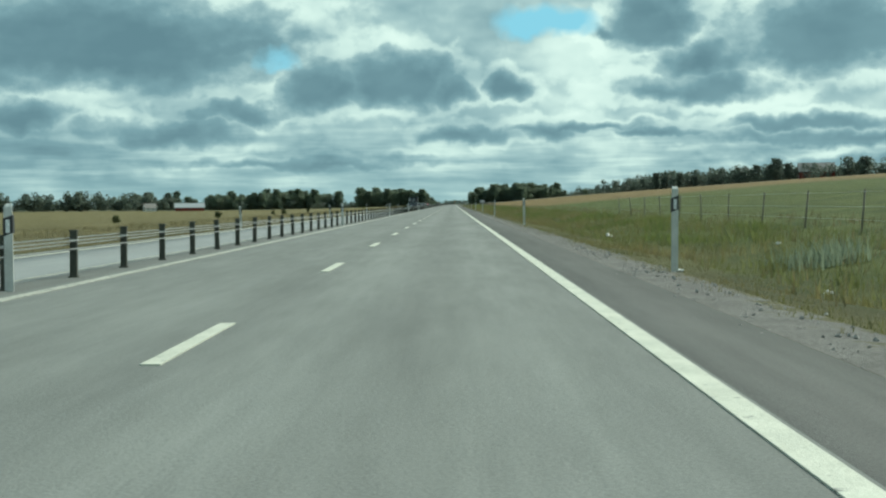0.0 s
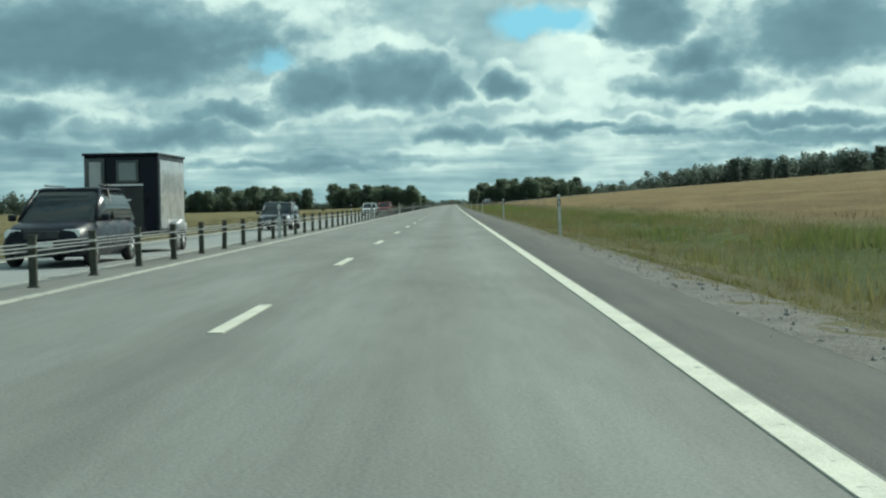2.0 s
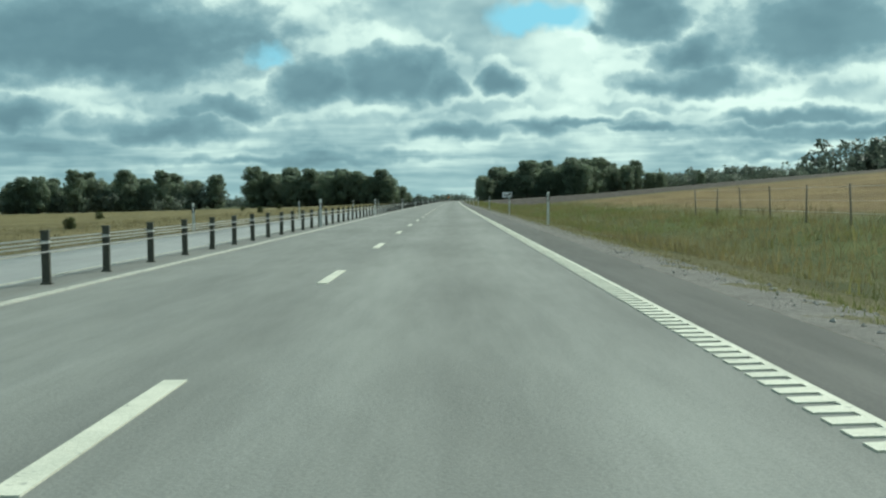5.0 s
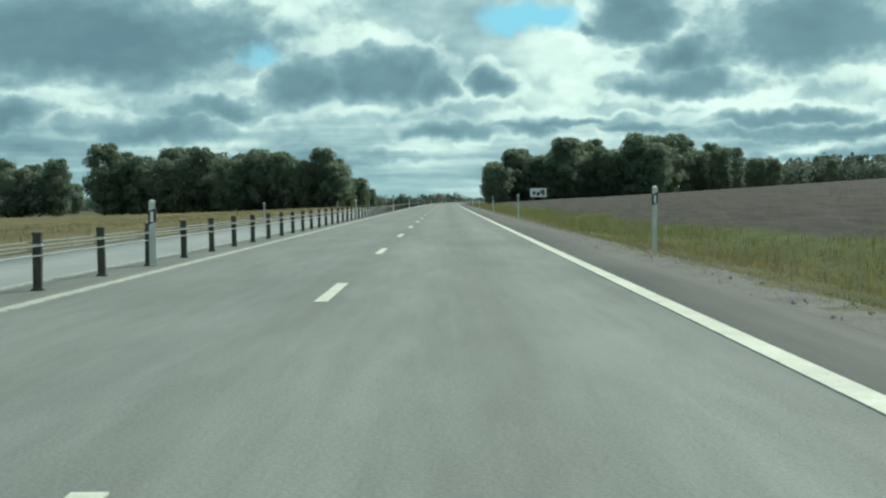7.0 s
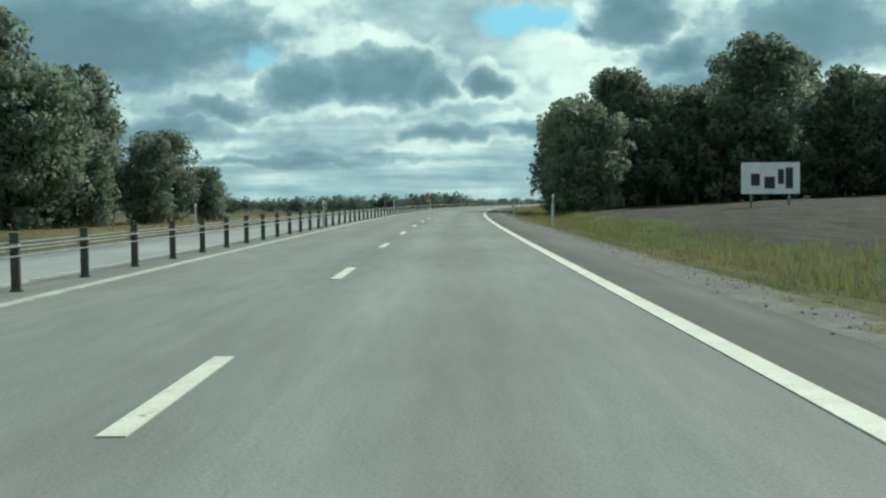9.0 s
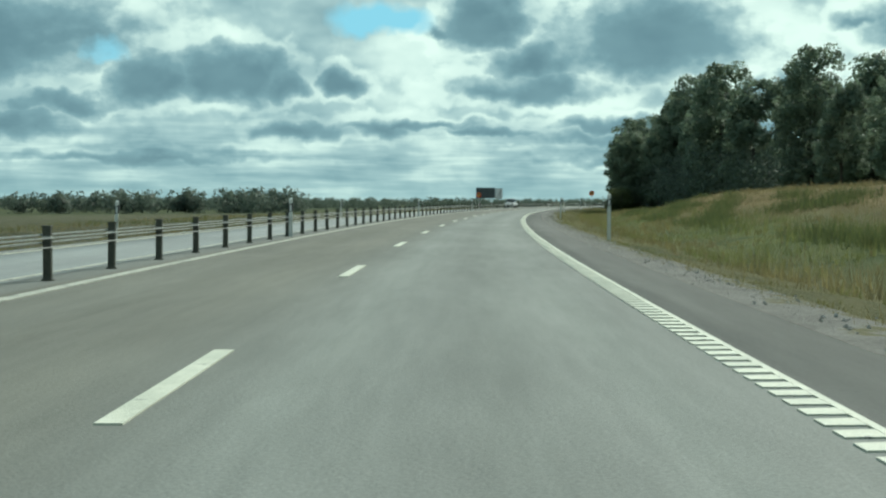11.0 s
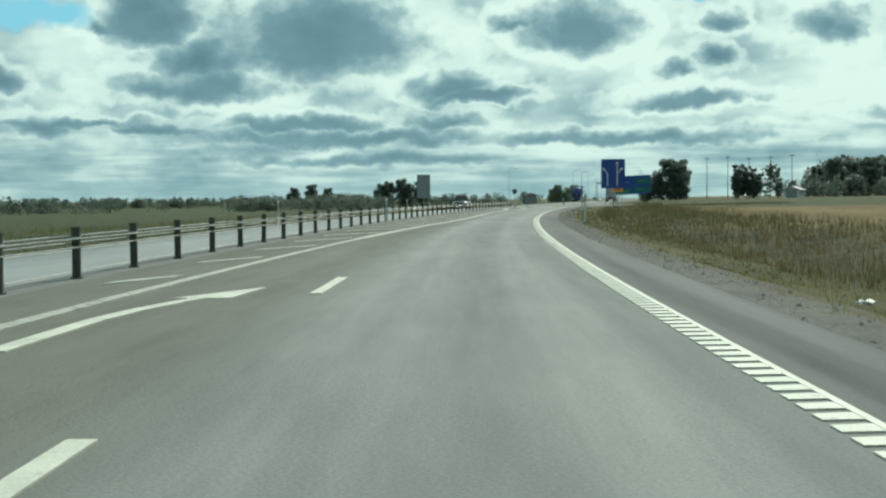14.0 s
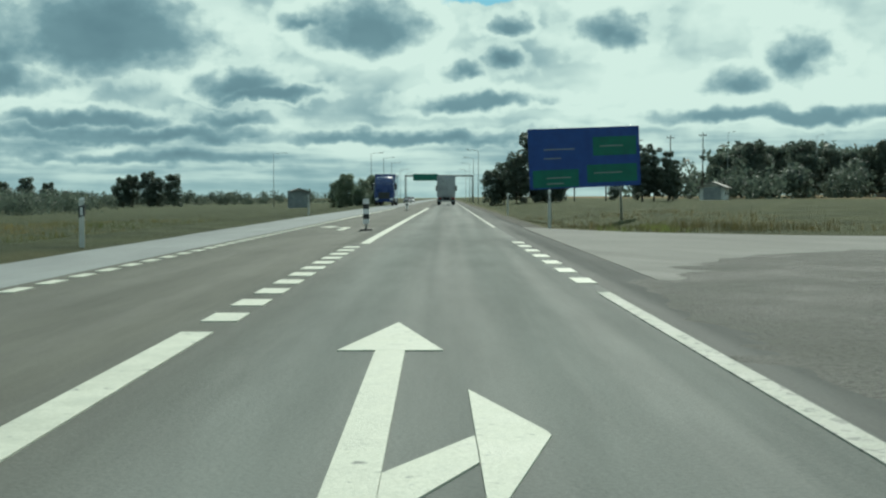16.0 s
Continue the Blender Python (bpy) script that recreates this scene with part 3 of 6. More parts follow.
    b.inputs["Specular IOR Level"].default_value = 0.15
    n = node(t, "ShaderNodeTexNoise", Scale=3.0, Detail=6.0, Roughness=0.75)
    t.links.new(uv, n.inputs["Vector"])
    bp = node(t, "ShaderNodeBump", Strength=0.8, Distance=0.12)
    t.links.new(n.outputs[0], bp.inputs["Height"])
    t.links.new(bp.outputs[0], b.inputs["Normal"])
    return m


M["ground"] = ground_material()


# ---- building helpers ----


def put(ob, x, y, z, turn=0.0):
    """Stand a thing at true metres; turn: degrees clockwise from +y."""
    ob.matrix_basis = pose(x * U, y * U, z * U, 0, 0, -turn) @ Matrix.Diagonal((U, U, U, 1))
    return ob


def spot(s, d, z=0.0, turn=0.0):
    """The pose of a copy at (s, d), facing along the road."""
    x, y = xy(s, d)
    return pose(x * U, y * U, z * U, 0, 0, -math.degrees(head(s)) - turn)


def mesh_of(name, verts, faces, mat, uv=None, smooth=False):
    me = bpy.data.meshes.new(name)
    me.from_pydata([tuple(v) for v in verts], [], [tuple(f) for f in faces])
    if uv is not None:
        layer = me.uv_layers.new(name="uv")
        idx = np.empty(len(me.loops), dtype=np.int32)
        me.loops.foreach_get("vertex_index", idx)
        layer.data.foreach_set("uv", np.asarray(uv, dtype=np.float32)[idx].ravel())
    if smooth:
        me.polygons.foreach_set("use_smooth", np.ones(len(me.polygons), dtype=bool))
    me.materials.append(mat)
    return me


def part(name, bm, mat, parent, label=""):
    """Link a bmesh or a mesh as one mesh object under a thing."""
    if isinstance(bm, bpy.types.Mesh):
        me = bm
    else:
        me = bpy.data.meshes.new(name)
        bm.to_mesh(me)
        bm.free()
        me.materials.append(mat)
    ob = new(name, me)
    ob.parent = parent
    if label:
        tagged(ob, label)
    return ob


def thing(name, label, category, group="", kind=""):
    ob = new(name)
    ob.scale = (U, U, U)
    return tagged(ob, label, category, group, kind)


def structure(name, me, label, category):
    ob = new(name, me)
    ob.scale = (U, U, U)
    return tagged(ob, label, category, "", "structure")


def box(x0, x1, y0, y1, z0, z1, bevel=0.0, bm=None):
    own = bmesh.new()
    bmesh.ops.create_cube(own, size=1.0)
    for v in own.verts:
        v.co = ((x0 + x1) / 2 + v.co.x * (x1 - x0), (y0 + y1) / 2 + v.co.y * (y1 - y0), (z0 + z1) / 2 + v.co.z * (z1 - z0))
    if bevel:
        bmesh.ops.bevel(own, geom=own.edges[:], offset=bevel, segments=2, affect="EDGES", profile=0.6)
    if bm is None:
        return own
    me = bpy.data.meshes.new("tmp")
    own.to_mesh(me)
    own.free()
    bm.from_mesh(me)
    bpy.data.meshes.remove(me)
    return bm


def rod(p, q, r0, r1=None, sides=10, bm=None):
    """A round bar from p to q, tapered."""
    bm = bm or bmesh.new()
    p, q = Vector(p), Vector(q)
    r1 = r0 if r1 is None else r1
    rot = (q - p).to_track_quat("Z", "Y").to_matrix()
    rings = []
    for c, r in ((p, r0), (q, r1)):
        rings.append([bm.verts.new(c + rot @ Vector((r * math.cos(a), r * math.sin(a), 0))) for a in (2 * math.pi * i / sides for i in range(sides))])
    for i in range(sides):
        f = bm.faces.new((rings[0][i], rings[0][(i + 1) % sides], rings[1][(i + 1) % sides], rings[1][i]))
        f.smooth = True
    bm.faces.new(rings[0][::-1])
    bm.faces.new(rings[1])
    return bm


def slab(outline, y0, y1, bm=None, bevel=0.0):
    """An outline of (x, z) made thick along y."""
    own = bm or bmesh.new()
    a = [own.verts.new((x, y0, z)) for x, z in outline]
    b = [own.verts.new((x, y1, z)) for x, z in outline]
    n = len(outline)
    own.faces.new(a)
    own.faces.new(b[::-1])
    for i in range(n):
        own.faces.new((a[i], b[i], b[(i + 1) % n], a[(i + 1) % n]))
    bmesh.ops.recalc_face_normals(own, faces=own.faces[:])
    if bevel:
        bmesh.ops.bevel(own, geom=own.edges[:], offset=bevel, segments=2, affect="EDGES", profile=0.6)
    return own


# ---- the lie of the land ----
def junction(s, d):
    """1 where the side road levels the verge."""
    k = np.clip((s - 1652) / 14, 0, 1) * np.clip((1726 - s) / 8, 0, 1)
    return np.where(d > 0, k, 0.0)


def land(s, d):
    """Height of the ground at (s, d)."""
    s, d = np.asarray(s, float), np.asarray(d, float)
    up_r = np.interp(s, [0, 850, 1170, 1300, 1450, 1600, 2200], [0.07, 0.07, 0.034, 0.026, 0.018, 0.012, 0.01])
    dn_l = np.interp(s, [0, 650, 1000, 1200, 1700, 2200], [0.032, 0.03, 0.022, 0.024, 0.033, 0.033])
    right = up_r * (1 - np.exp(-np.clip(d - 10, 0, None) / 260.0)) * 350.0
    left = -dn_l * (1 - np.exp(-np.clip(-d - 15, 0, None) / 110.0)) * 170.0
    verge_r = np.interp(d, [1.1, 2.05, 3.4, 5.2, 6.5, 8.5, 12, 30], [-0.01, -0.1, -0.3, -0.55, -0.5, -0.1, 0.05, 0.0])
    verge_l = np.interp(-d, [11.0, 12.2, 13.5, 15.5, 18, 22, 35], [-0.01, -0.06, -0.35, -0.7, -0.55, -0.2, 0.0])
    z = np.where(d > 0, verge_r * (1 - 0.94 * junction(s, d)) + right * (1 - junction(s, d) * np.clip((24 - d) / 12, 0, 1)), verge_l + left)
    z = z - 0.02 * junction(s, d)
    # grassy bank before the wood inside the bend
    rise = np.clip((s - 1235) / 30, 0, 1) * np.clip((1365 - s) / 30, 0, 1)
    step = np.clip((d - 7.5) / 10, 0, 1)
    z = z + 1.7 * rise * step * step * (3 - 2 * step)
    return np.where((d > -11.0) & (d < 1.1), 0.0, z)


def near_line(x, y):
    """(s, d) of points of the plan."""
    x, y = np.ravel(x), np.ravel(y)
    s, d = np.empty(len(x)), np.empty(len(x))
    ls, lx, ly, lh = LINE_S[::6], LINE_X[::6], LINE_Y[::6], LINE_H[::6]
    for i in range(0, len(x), 2000):
        j = np.argmin((x[i:i + 2000, None] - lx) ** 2 + (y[i:i + 2000, None] - ly) ** 2, axis=1)
        dx, dy = x[i:i + 2000] - lx[j], y[i:i + 2000] - ly[j]
        s[i:i + 2000] = ls[j] + dx * np.sin(lh[j]) + dy * np.cos(lh[j])
        d[i:i + 2000] = dx * np.cos(lh[j]) - dy * np.sin(lh[j])
    return s, d


def land_xy(x, y):
    s, d = near_line([x], [y])
    return float(land(s, d)[0])


def ribbon(name, profile, s0, s1, step, mat, rough=0.0):
    """A strip along the road: profile is (d, z) from right to left; z None follows the land."""
    ss = np.arange(s0, s1 + step * 0.5, step)
    n = len(profile)
    verts, uv = [], []
    for s in ss:
        for d, z in profile:
            x, y = xy(s, d)
            zz = float(land(s, d)) if z is None else z
            if rough and z is None:
                zz += (rough * noise.noise((x * 0.35, y * 0.35, 1.0)) + rough * 0.6 * noise.noise((x * 1.1, y * 1.1, 5.0))) * (1 - float(junction(s, d)))
            verts.append((x, y, zz))
            uv.append((d, s))
    faces = [(i * n + j, i * n + j + 1, (i + 1) * n + j + 1, (i + 1) * n + j) for i in range(len(ss) - 1) for j in range(n - 1)]
    return mesh_of(name, verts, faces, mat, uv, True)


S0, S1 = -40.0, 2700.0
road = structure("road", ribbon("road", [(0.105, 0.0), (-2.0, 0.0), (-4.0, 0.0), (-7.05, 0.0)], S0, S1, 5.0, M["asphalt"]), "worn grey asphalt carriageway with two lanes", "road")
structure("road_shoulder", ribbon("road_shoulder", [(1.14, -0.14), (1.12, -0.01), (0.105, 0.0)], S0, S1, 5.0, M["shoulder"]), "dark asphalt shoulder outside the edge line", "road")
structure("median_end", ribbon("median_end", [(-7.05, 0.0), (-7.7, 0.0)], 1665.0, S1, 5.0, M["pale_asphalt"]), "pale asphalt strip past the end of the barrier", "road")
structure("median", ribbon("median", [(-7.05, 0.0), (-7.7, 0.0)], S0, 1665.0, 5.0, M["median"]), "narrow grey asphalt median under the cable barrier", "median")
structure("opposite_carriageway", ribbon("opposite_carriageway", [(-7.7, 0.0), (-9.5, 0.0), (-11.0, -0.01), (-11.02, -0.14)], S0, S1, 5.0, M["pale_asphalt"]), "pale grey asphalt lane of the opposite direction", "road")
structure("gravel_verge_right", ribbon("gravel_verge_right", [(2.6, -0.32), (2.2, -0.085), (1.7, -0.03), (1.13, -0.012)], S0, S1, 4.0, M["gravel"]), "grey gravel strip between shoulder and grass", "verge")
structure("gravel_verge_left", ribbon("gravel_verge_left", [(-11.0, -0.02), (-11.7, -0.04), (-12.6, -0.25)], S0, S1, 4.0, M["gravel"]), "brown gravel edge beside the opposite lane", "verge")
right_cols = [(d, None) for d in (30, 26, 22, 18, 15, 13, 11, 9.5, 8.2, 7, 6, 5.2, 4.4, 3.7, 3.1, 2.6, 2.2)] + [(1.9, -0.3)]
structure("grass_verge_right", ribbon("grass_verge_right", right_cols, S0, S1, 2.5, M["ground"], 0.09), "rough grass verge with a shallow ditch", "verge")
left_cols = [(-12.2, -0.35)] + [(d, None) for d in (-12.9, -13.6, -14.5, -15.5, -17, -19, -22, -27, -36)]
structure("grass_verge_left", ribbon("grass_verge_left", left_cols, S0, S1, 2.5, M["ground"], 0.08), "dry grass verge along the opposite lane", "verge")


def grass_edge():
    """Turf that has grown over the outer side of the opposite lane past the barrier."""
    verts, uv = [], []
    ss = np.arange(1645.0, 2000.0, 3.0)
    for s in ss:
        d0 = float(np.interp(s, [1645, 1690, 1740, 2000], [-11.05, -8.9, -9.6, -10.6])) + 0.15 * noise.noise((s * 0.3, 0.0, 2.0))
        for k, z in ((0.0, 0.004), (0.4, 0.05), (1.4, 0.07), (2.6, 0.03), (4.2, -0.4)):
            x, y = xy(s, d0 - k)
            verts.append((x, y, z + (0.03 * noise.noise((x, y, 1.0)) if k else 0.0)))
            uv.append((d0 - k - 4.0, s))
    n = 5
    faces = [(i * n + j, i * n + j + 1, (i + 1) * n + j + 1, (i + 1) * n + j) for i in range(len(ss) - 1) for j in range(n - 1)]
    return mesh_of("grass_edge", verts, faces, M["ground"], uv, True)


structure("grass_edge", grass_edge(), "dull green turf along the outer side of the opposite lane", "verge")


def ground_sheet():
    def axis(lo, hi, centre, fine):
        a = [centre]
        w = fine
        while a[-1] < hi:
            a.append(a[-1] + w)
            w *= 1.0 if a[-1] - centre < 150 else 1.12
        b = [centre]
        w = fine
        while b[-1] > lo:
            b.append(b[-1] - w)
            w *= 1.0 if centre - b[-1] < 150 else 1.12
        return np.array(b[:0:-1] + a)
    xs = axis(-6000, 6000, 20, 8)
    ys = np.concatenate([np.arange(-400, 2500, 14.0), 2500 + np.cumsum(14 * 1.13 ** np.arange(34))])
    gx, gy = np.meshgrid(xs, ys)
    s, d = near_line(gx, gy)
    z = land(s, d)
    inside = np.clip((d + 33) / 4, 0, 1) * np.clip((27 - d) / 4, 0, 1)
    inside[(s < S0 + 5) | (s > S1 - 5)] = 0
    z = z - 1.1 * inside - 0.05
    hump = np.array([noise.noise((a * 0.004, b * 0.004, 3.0)) for a, b in zip(gx.ravel(), gy.ravel())])
    z = z + hump * np.clip((np.abs(d) - 60) / 400, 0, 1) * 3.0
    n = len(xs)
    faces = [(i * n + j, i * n + j + 1, (i + 1) * n + j + 1, (i + 1) * n + j) for i in range(len(ys) - 1) for j in range(n - 1)]
    return mesh_of("ground", np.stack([gx.ravel(), gy.ravel(), z], 1), faces, M["ground"], np.stack([d, s], 1), True)


structure("ground", ground_sheet(), "open farmland of meadow, stubble and ploughed soil", "ground")


# ---- side road ----
def flat_patch(name, corners, z, mat):
    """A level patch with an outline of (s, d)."""
    pts = [xy(s, d) for s, d in corners]
    bm = bmesh.new()
    top = [bm.verts.new((x, y, z)) for x, y in pts]
    low = [bm.verts.new((x, y, z - 0.3)) for x, y in pts]
    bm.faces.new(top)
    k = len(pts)
    for i in range(k):
        bm.faces.new((top[i], low[i], low[(i + 1) % k], top[(i + 1) % k]))
    bmesh.ops.recalc_face_normals(bm, faces=bm.faces[:])
    uvl = bm.loops.layers.uv.new("uv")
    for f in bm.faces:
        for lo in f.loops:
            lo[uvl].uv = (lo.vert.co.x, lo.vert.co.y)
    me = bpy.data.meshes.new(name)
    bm.to_mesh(me)
    bm.free()
    me.materials.append(mat)
    return me


side_outline = [(1686, 1.0), (1688, 2.2), (1691.2, 3.6), (1694.2, 6.5), (1695.4, 10), (1696, 70), (1703, 70), (1705, 14), (1707, 8), (1710.5, 4), (1717, 1.0)]
structure("side_road", flat_patch("side_road", side_outline, 0.0, M["side_asphalt"]), "pale asphalt side road joining at a junction", "road")
def dirt_corner(corners):
    """Uneven trodden gravel that thins out over an outline of (s, d)."""
    ss, dd = np.arange(1657, 1701, 0.4), np.concatenate([np.arange(0.1, 8, 0.3), np.arange(8, 31, 0.8)])
    gs, gd = np.meshgrid(ss, dd, indexing="ij")
    gs, gd = gs.ravel(), gd.ravel()
    near = np.full(len(gs), 1e9)
    within = np.zeros(len(gs), dtype=bool)
    for (a, da), (b, db) in zip(corners, corners[1:] + corners[:1]):
        t = np.clip(((gs - a) * (b - a) + (gd - da) * (db - da)) / ((b - a) ** 2 + (db - da) ** 2), 0, 1)
        near = np.minimum(near, np.hypot(gs - a - t * (b - a), gd - da - t * (db - da)))
        if abs(db - da) > 1e-6:
            within ^= ((da > gd) != (db > gd)) & (gs < a + (gd - da) / (db - da) * (b - a))
    lift = np.clip(np.where(within, near, -near) / 0.9, -1, 1)
    verts = []
    for s, d, k in zip(gs, gd, lift):
        x, y = xy(s, d)
        verts.append((x, y, 0.022 * k + 0.016 * noise.noise((x * 0.9, y * 0.9, 5.0)) + 0.01 * noise.noise((x * 3.1, y * 3.1, 2.0))))
    n = len(dd)
    faces = [(i * n + j, (i + 1) * n + j, (i + 1) * n + j + 1, i * n + j + 1) for i in range(len(ss) - 1) for j in range(n - 1)
             if max(lift[i * n + j], lift[(i + 1) * n + j + 1], lift[i * n + j + 1], lift[(i + 1) * n + j]) > -0.95]
    return mesh_of("gravel_corner", verts, [f[::-1] for f in faces], M["dirt"], None, True)


corner = [(1660, 0.9), (1664, 1.5), (1668, 2.6), (1673, 5), (1678, 7.6), (1684, 10), (1691, 12.5), (1697.4, 15), (1697.6, 11), (1696.6, 6.8), (1694.4, 4.2), (1692, 2.7), (1688.5, 1.5), (1684, 0.6), (1674, 0.6)]
structure("gravel_corner", dirt_corner(corner), "dark mottled gravel corner beside the side road", "verge")


# ---- road markings ----
def stripe(cells, z=0.004, h=0.006):
    """Thin painted plates: each cell is four (s, d) corners."""
    verts, faces = [], []
    for quad in cells:
        b = len(verts)
        for s, d in quad:
            x, y = xy(s, d)
            verts.append((x, y, z + h))
        for s, d in quad:
            x, y = xy(s, d)
            verts.append((x, y, -0.004))
        faces += [(b, b + 1, b + 2, b + 3)] + [(b + i, b + 4 + i, b + 4 + (i + 1) % 4, b + (i + 1) % 4) for i in range(4)]
    return verts, faces


def marking(name, cells, label="", paint="paint"):
    v, f = stripe(cells)
    me = mesh_of(name, v, f, M[paint])
    bm = bmesh.new()
    bm.from_mesh(me)
    bmesh.ops.recalc_face_normals(bm, faces=bm.faces[:])
    bm.to_mesh(me)
    bm.free()
    ob = part(name, me, None, road, label)
    return ob


def run(s0, s1, d, w, step=5.0):
    ss = list(np.arange(s0, s1, step)) + [s1]
    return [((a, d - w / 2), (b, d - w / 2), (b, d + w / 2), (a, d + w / 2)) for a, b in zip(ss[:-1], ss[1:])]


RUMBLE = [(398.0, 640.0), (1100.0, 1640.0)]
marking("edge_line", run(S0, 398, -0.02, 0.175) + run(640, 1100, 0, 0.195) , "worn solid white edge line")
marking("edge_line", run(1640, 1684.6, 0, 0.15) + run(1716, S1, 0, 0.14), "greyed white edge line at a junction", "worn_paint")
marking("left_edge_line", run(S0, 1500, -6.73, 0.17) + run(1625, 1664, -6.73, 0.17), "worn white line beside the barrier", "worn_paint")
marking("opposite_inner_line", run(S0, 1664, -7.86, 0.1), "white line of the opposite lane", "worn_paint")
marking("opposite_outer_line", run(S0, 1650, -10.75, 0.1), "thin white outer line")
bars = []
for a, b in RUMBLE:
    for s in np.arange(a, b, 0.32):
        bars.append(((s + 0.02, -0.13), (s + 0.2, -0.135), (s + 0.24, 0.078), (s + 0.04, 0.078)))
    bars += run(a, b, 0.105, 0.052)
tagged(marking("rumble_line", bars, "ribbed white edge line of short raised bars"), kind="stuff")
for k in range(-2, 127):
    s = 8.72 + 12 * k
    if s < 1523:
        marking("lane_dash", run(s, s + 3.05, -3.56, 0.14, 4))
for a, b in ((1625.8, 1628.4), (1631.1, 1633.8), (1636.5, 1639.3), (1642.0, 1644.6), (1647.3, 1649.9), (1652.4, 1680.3)):
    marking("wide_lane_line", run(a, b, float(np.interp(a, [1628, 1650], [-3.95, -3.78])), 0.26))
for k in range(11):
    marking("wide_dash", run(1681.2 + 1.62 * k, 1681.2 + 1.62 * k + 0.8, -3.76, 0.32, 4))
marking("wide_lane_line", run(1700, S1 - 900, -3.6, 0.22))
for k in range(7):
    marking("give_way_dash", run(1686.2 + 2.35 * k, 1686.2 + 2.35 * k + 1.05, 0, 0.26, 4))
for k in range(34):
    marking("median_dash", run(1683.2 + 1.4 * k, 1683.2 + 1.4 * k + 0.8, -6.75, 0.2, 4))
marking("median_line", run(1731, S1 - 900, -6.75, 0.16))
# painted island where the two lanes become one
taper_s = [1478, 1506, 1520, 1540, 1557, 1563, 1571, 1582, 1596, 1604, 1623]
taper_d = [-6.6, -6.05, -5.75, -5.15, -4.48, -4.2, -3.86, -3.74, -3.91, -4.02, -4.12]


def taper(s):
    return float(np.interp(s, taper_s, taper_d))


cells = []
for a in np.arange(1478, 1622, 3.0):
    w = 0.09 if a < 1540 else 0.16
    if a < 1550:
        cells.append(((a, taper(a) - w), (a + 3, taper(a + 3) - w), (a + 3, taper(a + 3) + w), (a, taper(a) + w)))
        continue
    for lo, hi in ((-w, -w + 0.1), (w - 0.1, w)):
        cells.append(((a, taper(a) + lo), (a + 3, taper(a + 3) + lo), (a + 3, taper(a + 3) + hi), (a, taper(a) + hi)))
    for k in np.arange(a, a + 3, 0.375):
        cells.append(((k, taper(k) - w + 0.1), (k + 0.31, taper(k + 0.31) - w + 0.1), (k + 0.31, taper(k + 0.31) + w - 0.1), (k, taper(k) + w - 0.1)))
nose = [(1622, -4.12), (1626, -4.42), (1630.5, -4.94), (1635.5, -5.48), (1641, -5.98), (1648, -6.38), (1656, -6.68)]
for (a, da), (b, db) in zip(nose[:-1], nose[1:]):
    cells.append(((a, da - 0.16), (b, db - 0.16), (b, db + 0.16), (a, da + 0.16)))
marking("island_line", cells, "broad greyed white line round the painted island", "worn_paint")
for s in np.arange(1494.5, 1622, 5.9):
    d1 = taper(s) - 0.33
    d0 = -6.55
    if d1 - d0 > 0.5:
        ln = 2.4 * (d1 - d0)
        marking("hatch_bar", [((s - ln, d0), (s - ln + 0.62, d0), (s + 0.62, d1), (s, d1))], "", "worn_paint")


def merge_arrow(s, d):
    """A long arrow that bends from the left lane to the right one."""
    mid = [(0.4, -0.3), (2.8, -0.26), (3.8, -0.16), (4.8, 0.02), (5.3, 0.14)]
    cells = [((s + a, d + da - 0.09), (s + b, d + db - 0.09), (s + b, d + db + 0.09), (s + a, d + da + 0.09)) for (a, da), (b, db) in zip(mid[:-1], mid[1:])]
    cells.append(((s + 5.33, d - 0.14), (s + 7.0, d + 0.6), (s + 6.99, d + 0.62), (s + 5.32, d + 0.5)))
    marking("merge_arrow", cells, "long white arrow bending into the right lane")


for s, d in ((1356.9, -5.1), (1432.9, -5.1), (1482.9, -5.0), (1514.8, -4.92)):
    merge_arrow(s, d)


def lane_arrow(s, d, side):
    """A straight-ahead arrow with a branch to the right (1), or a left arrow alone (0)."""
    if side:
        cells = run(s, s + 5.75, d, 0.21)
        cells.append(((s + 5.755, d - 0.37), (s + 7.75, d - 0.01), (s + 7.75, d + 0.01), (s + 5.755, d + 0.37)))
        cells.append(((s + 0.9, d + 0.109), (s + 1.7, d + 0.109), (s + 2.5, d + 0.495), (s + 1.9, d + 0.495)))
        cells.append(((s + 0.9, d + 0.5), (s + 3.9, d + 0.5), (s + 2.6, d + 0.83), (s + 2.5, d + 0.84)))
    else:
        cells = run(s, s + 4.4, d, 0.2)
        cells.append(((s + 3.6, d - 0.104), (s + 4.4, d - 0.104), (s + 5.1, d - 0.575), (s + 4.5, d - 0.575)))
        cells.append(((s + 3.4, d - 0.58), (s + 6.2, d - 0.58), (s + 5.0, d - 1.1), (s + 4.9, d - 1.1)))
    return marking("lane_arrow", cells, "white turn arrow painted on the lane")


lane_arrow(1673.3, -2.2, 1)
lane_arrow(1650.2, -2.14, 1)
lane_arrow(1648.7, -4.75, 0)
lane_arrow(1712, -5.2, 0)


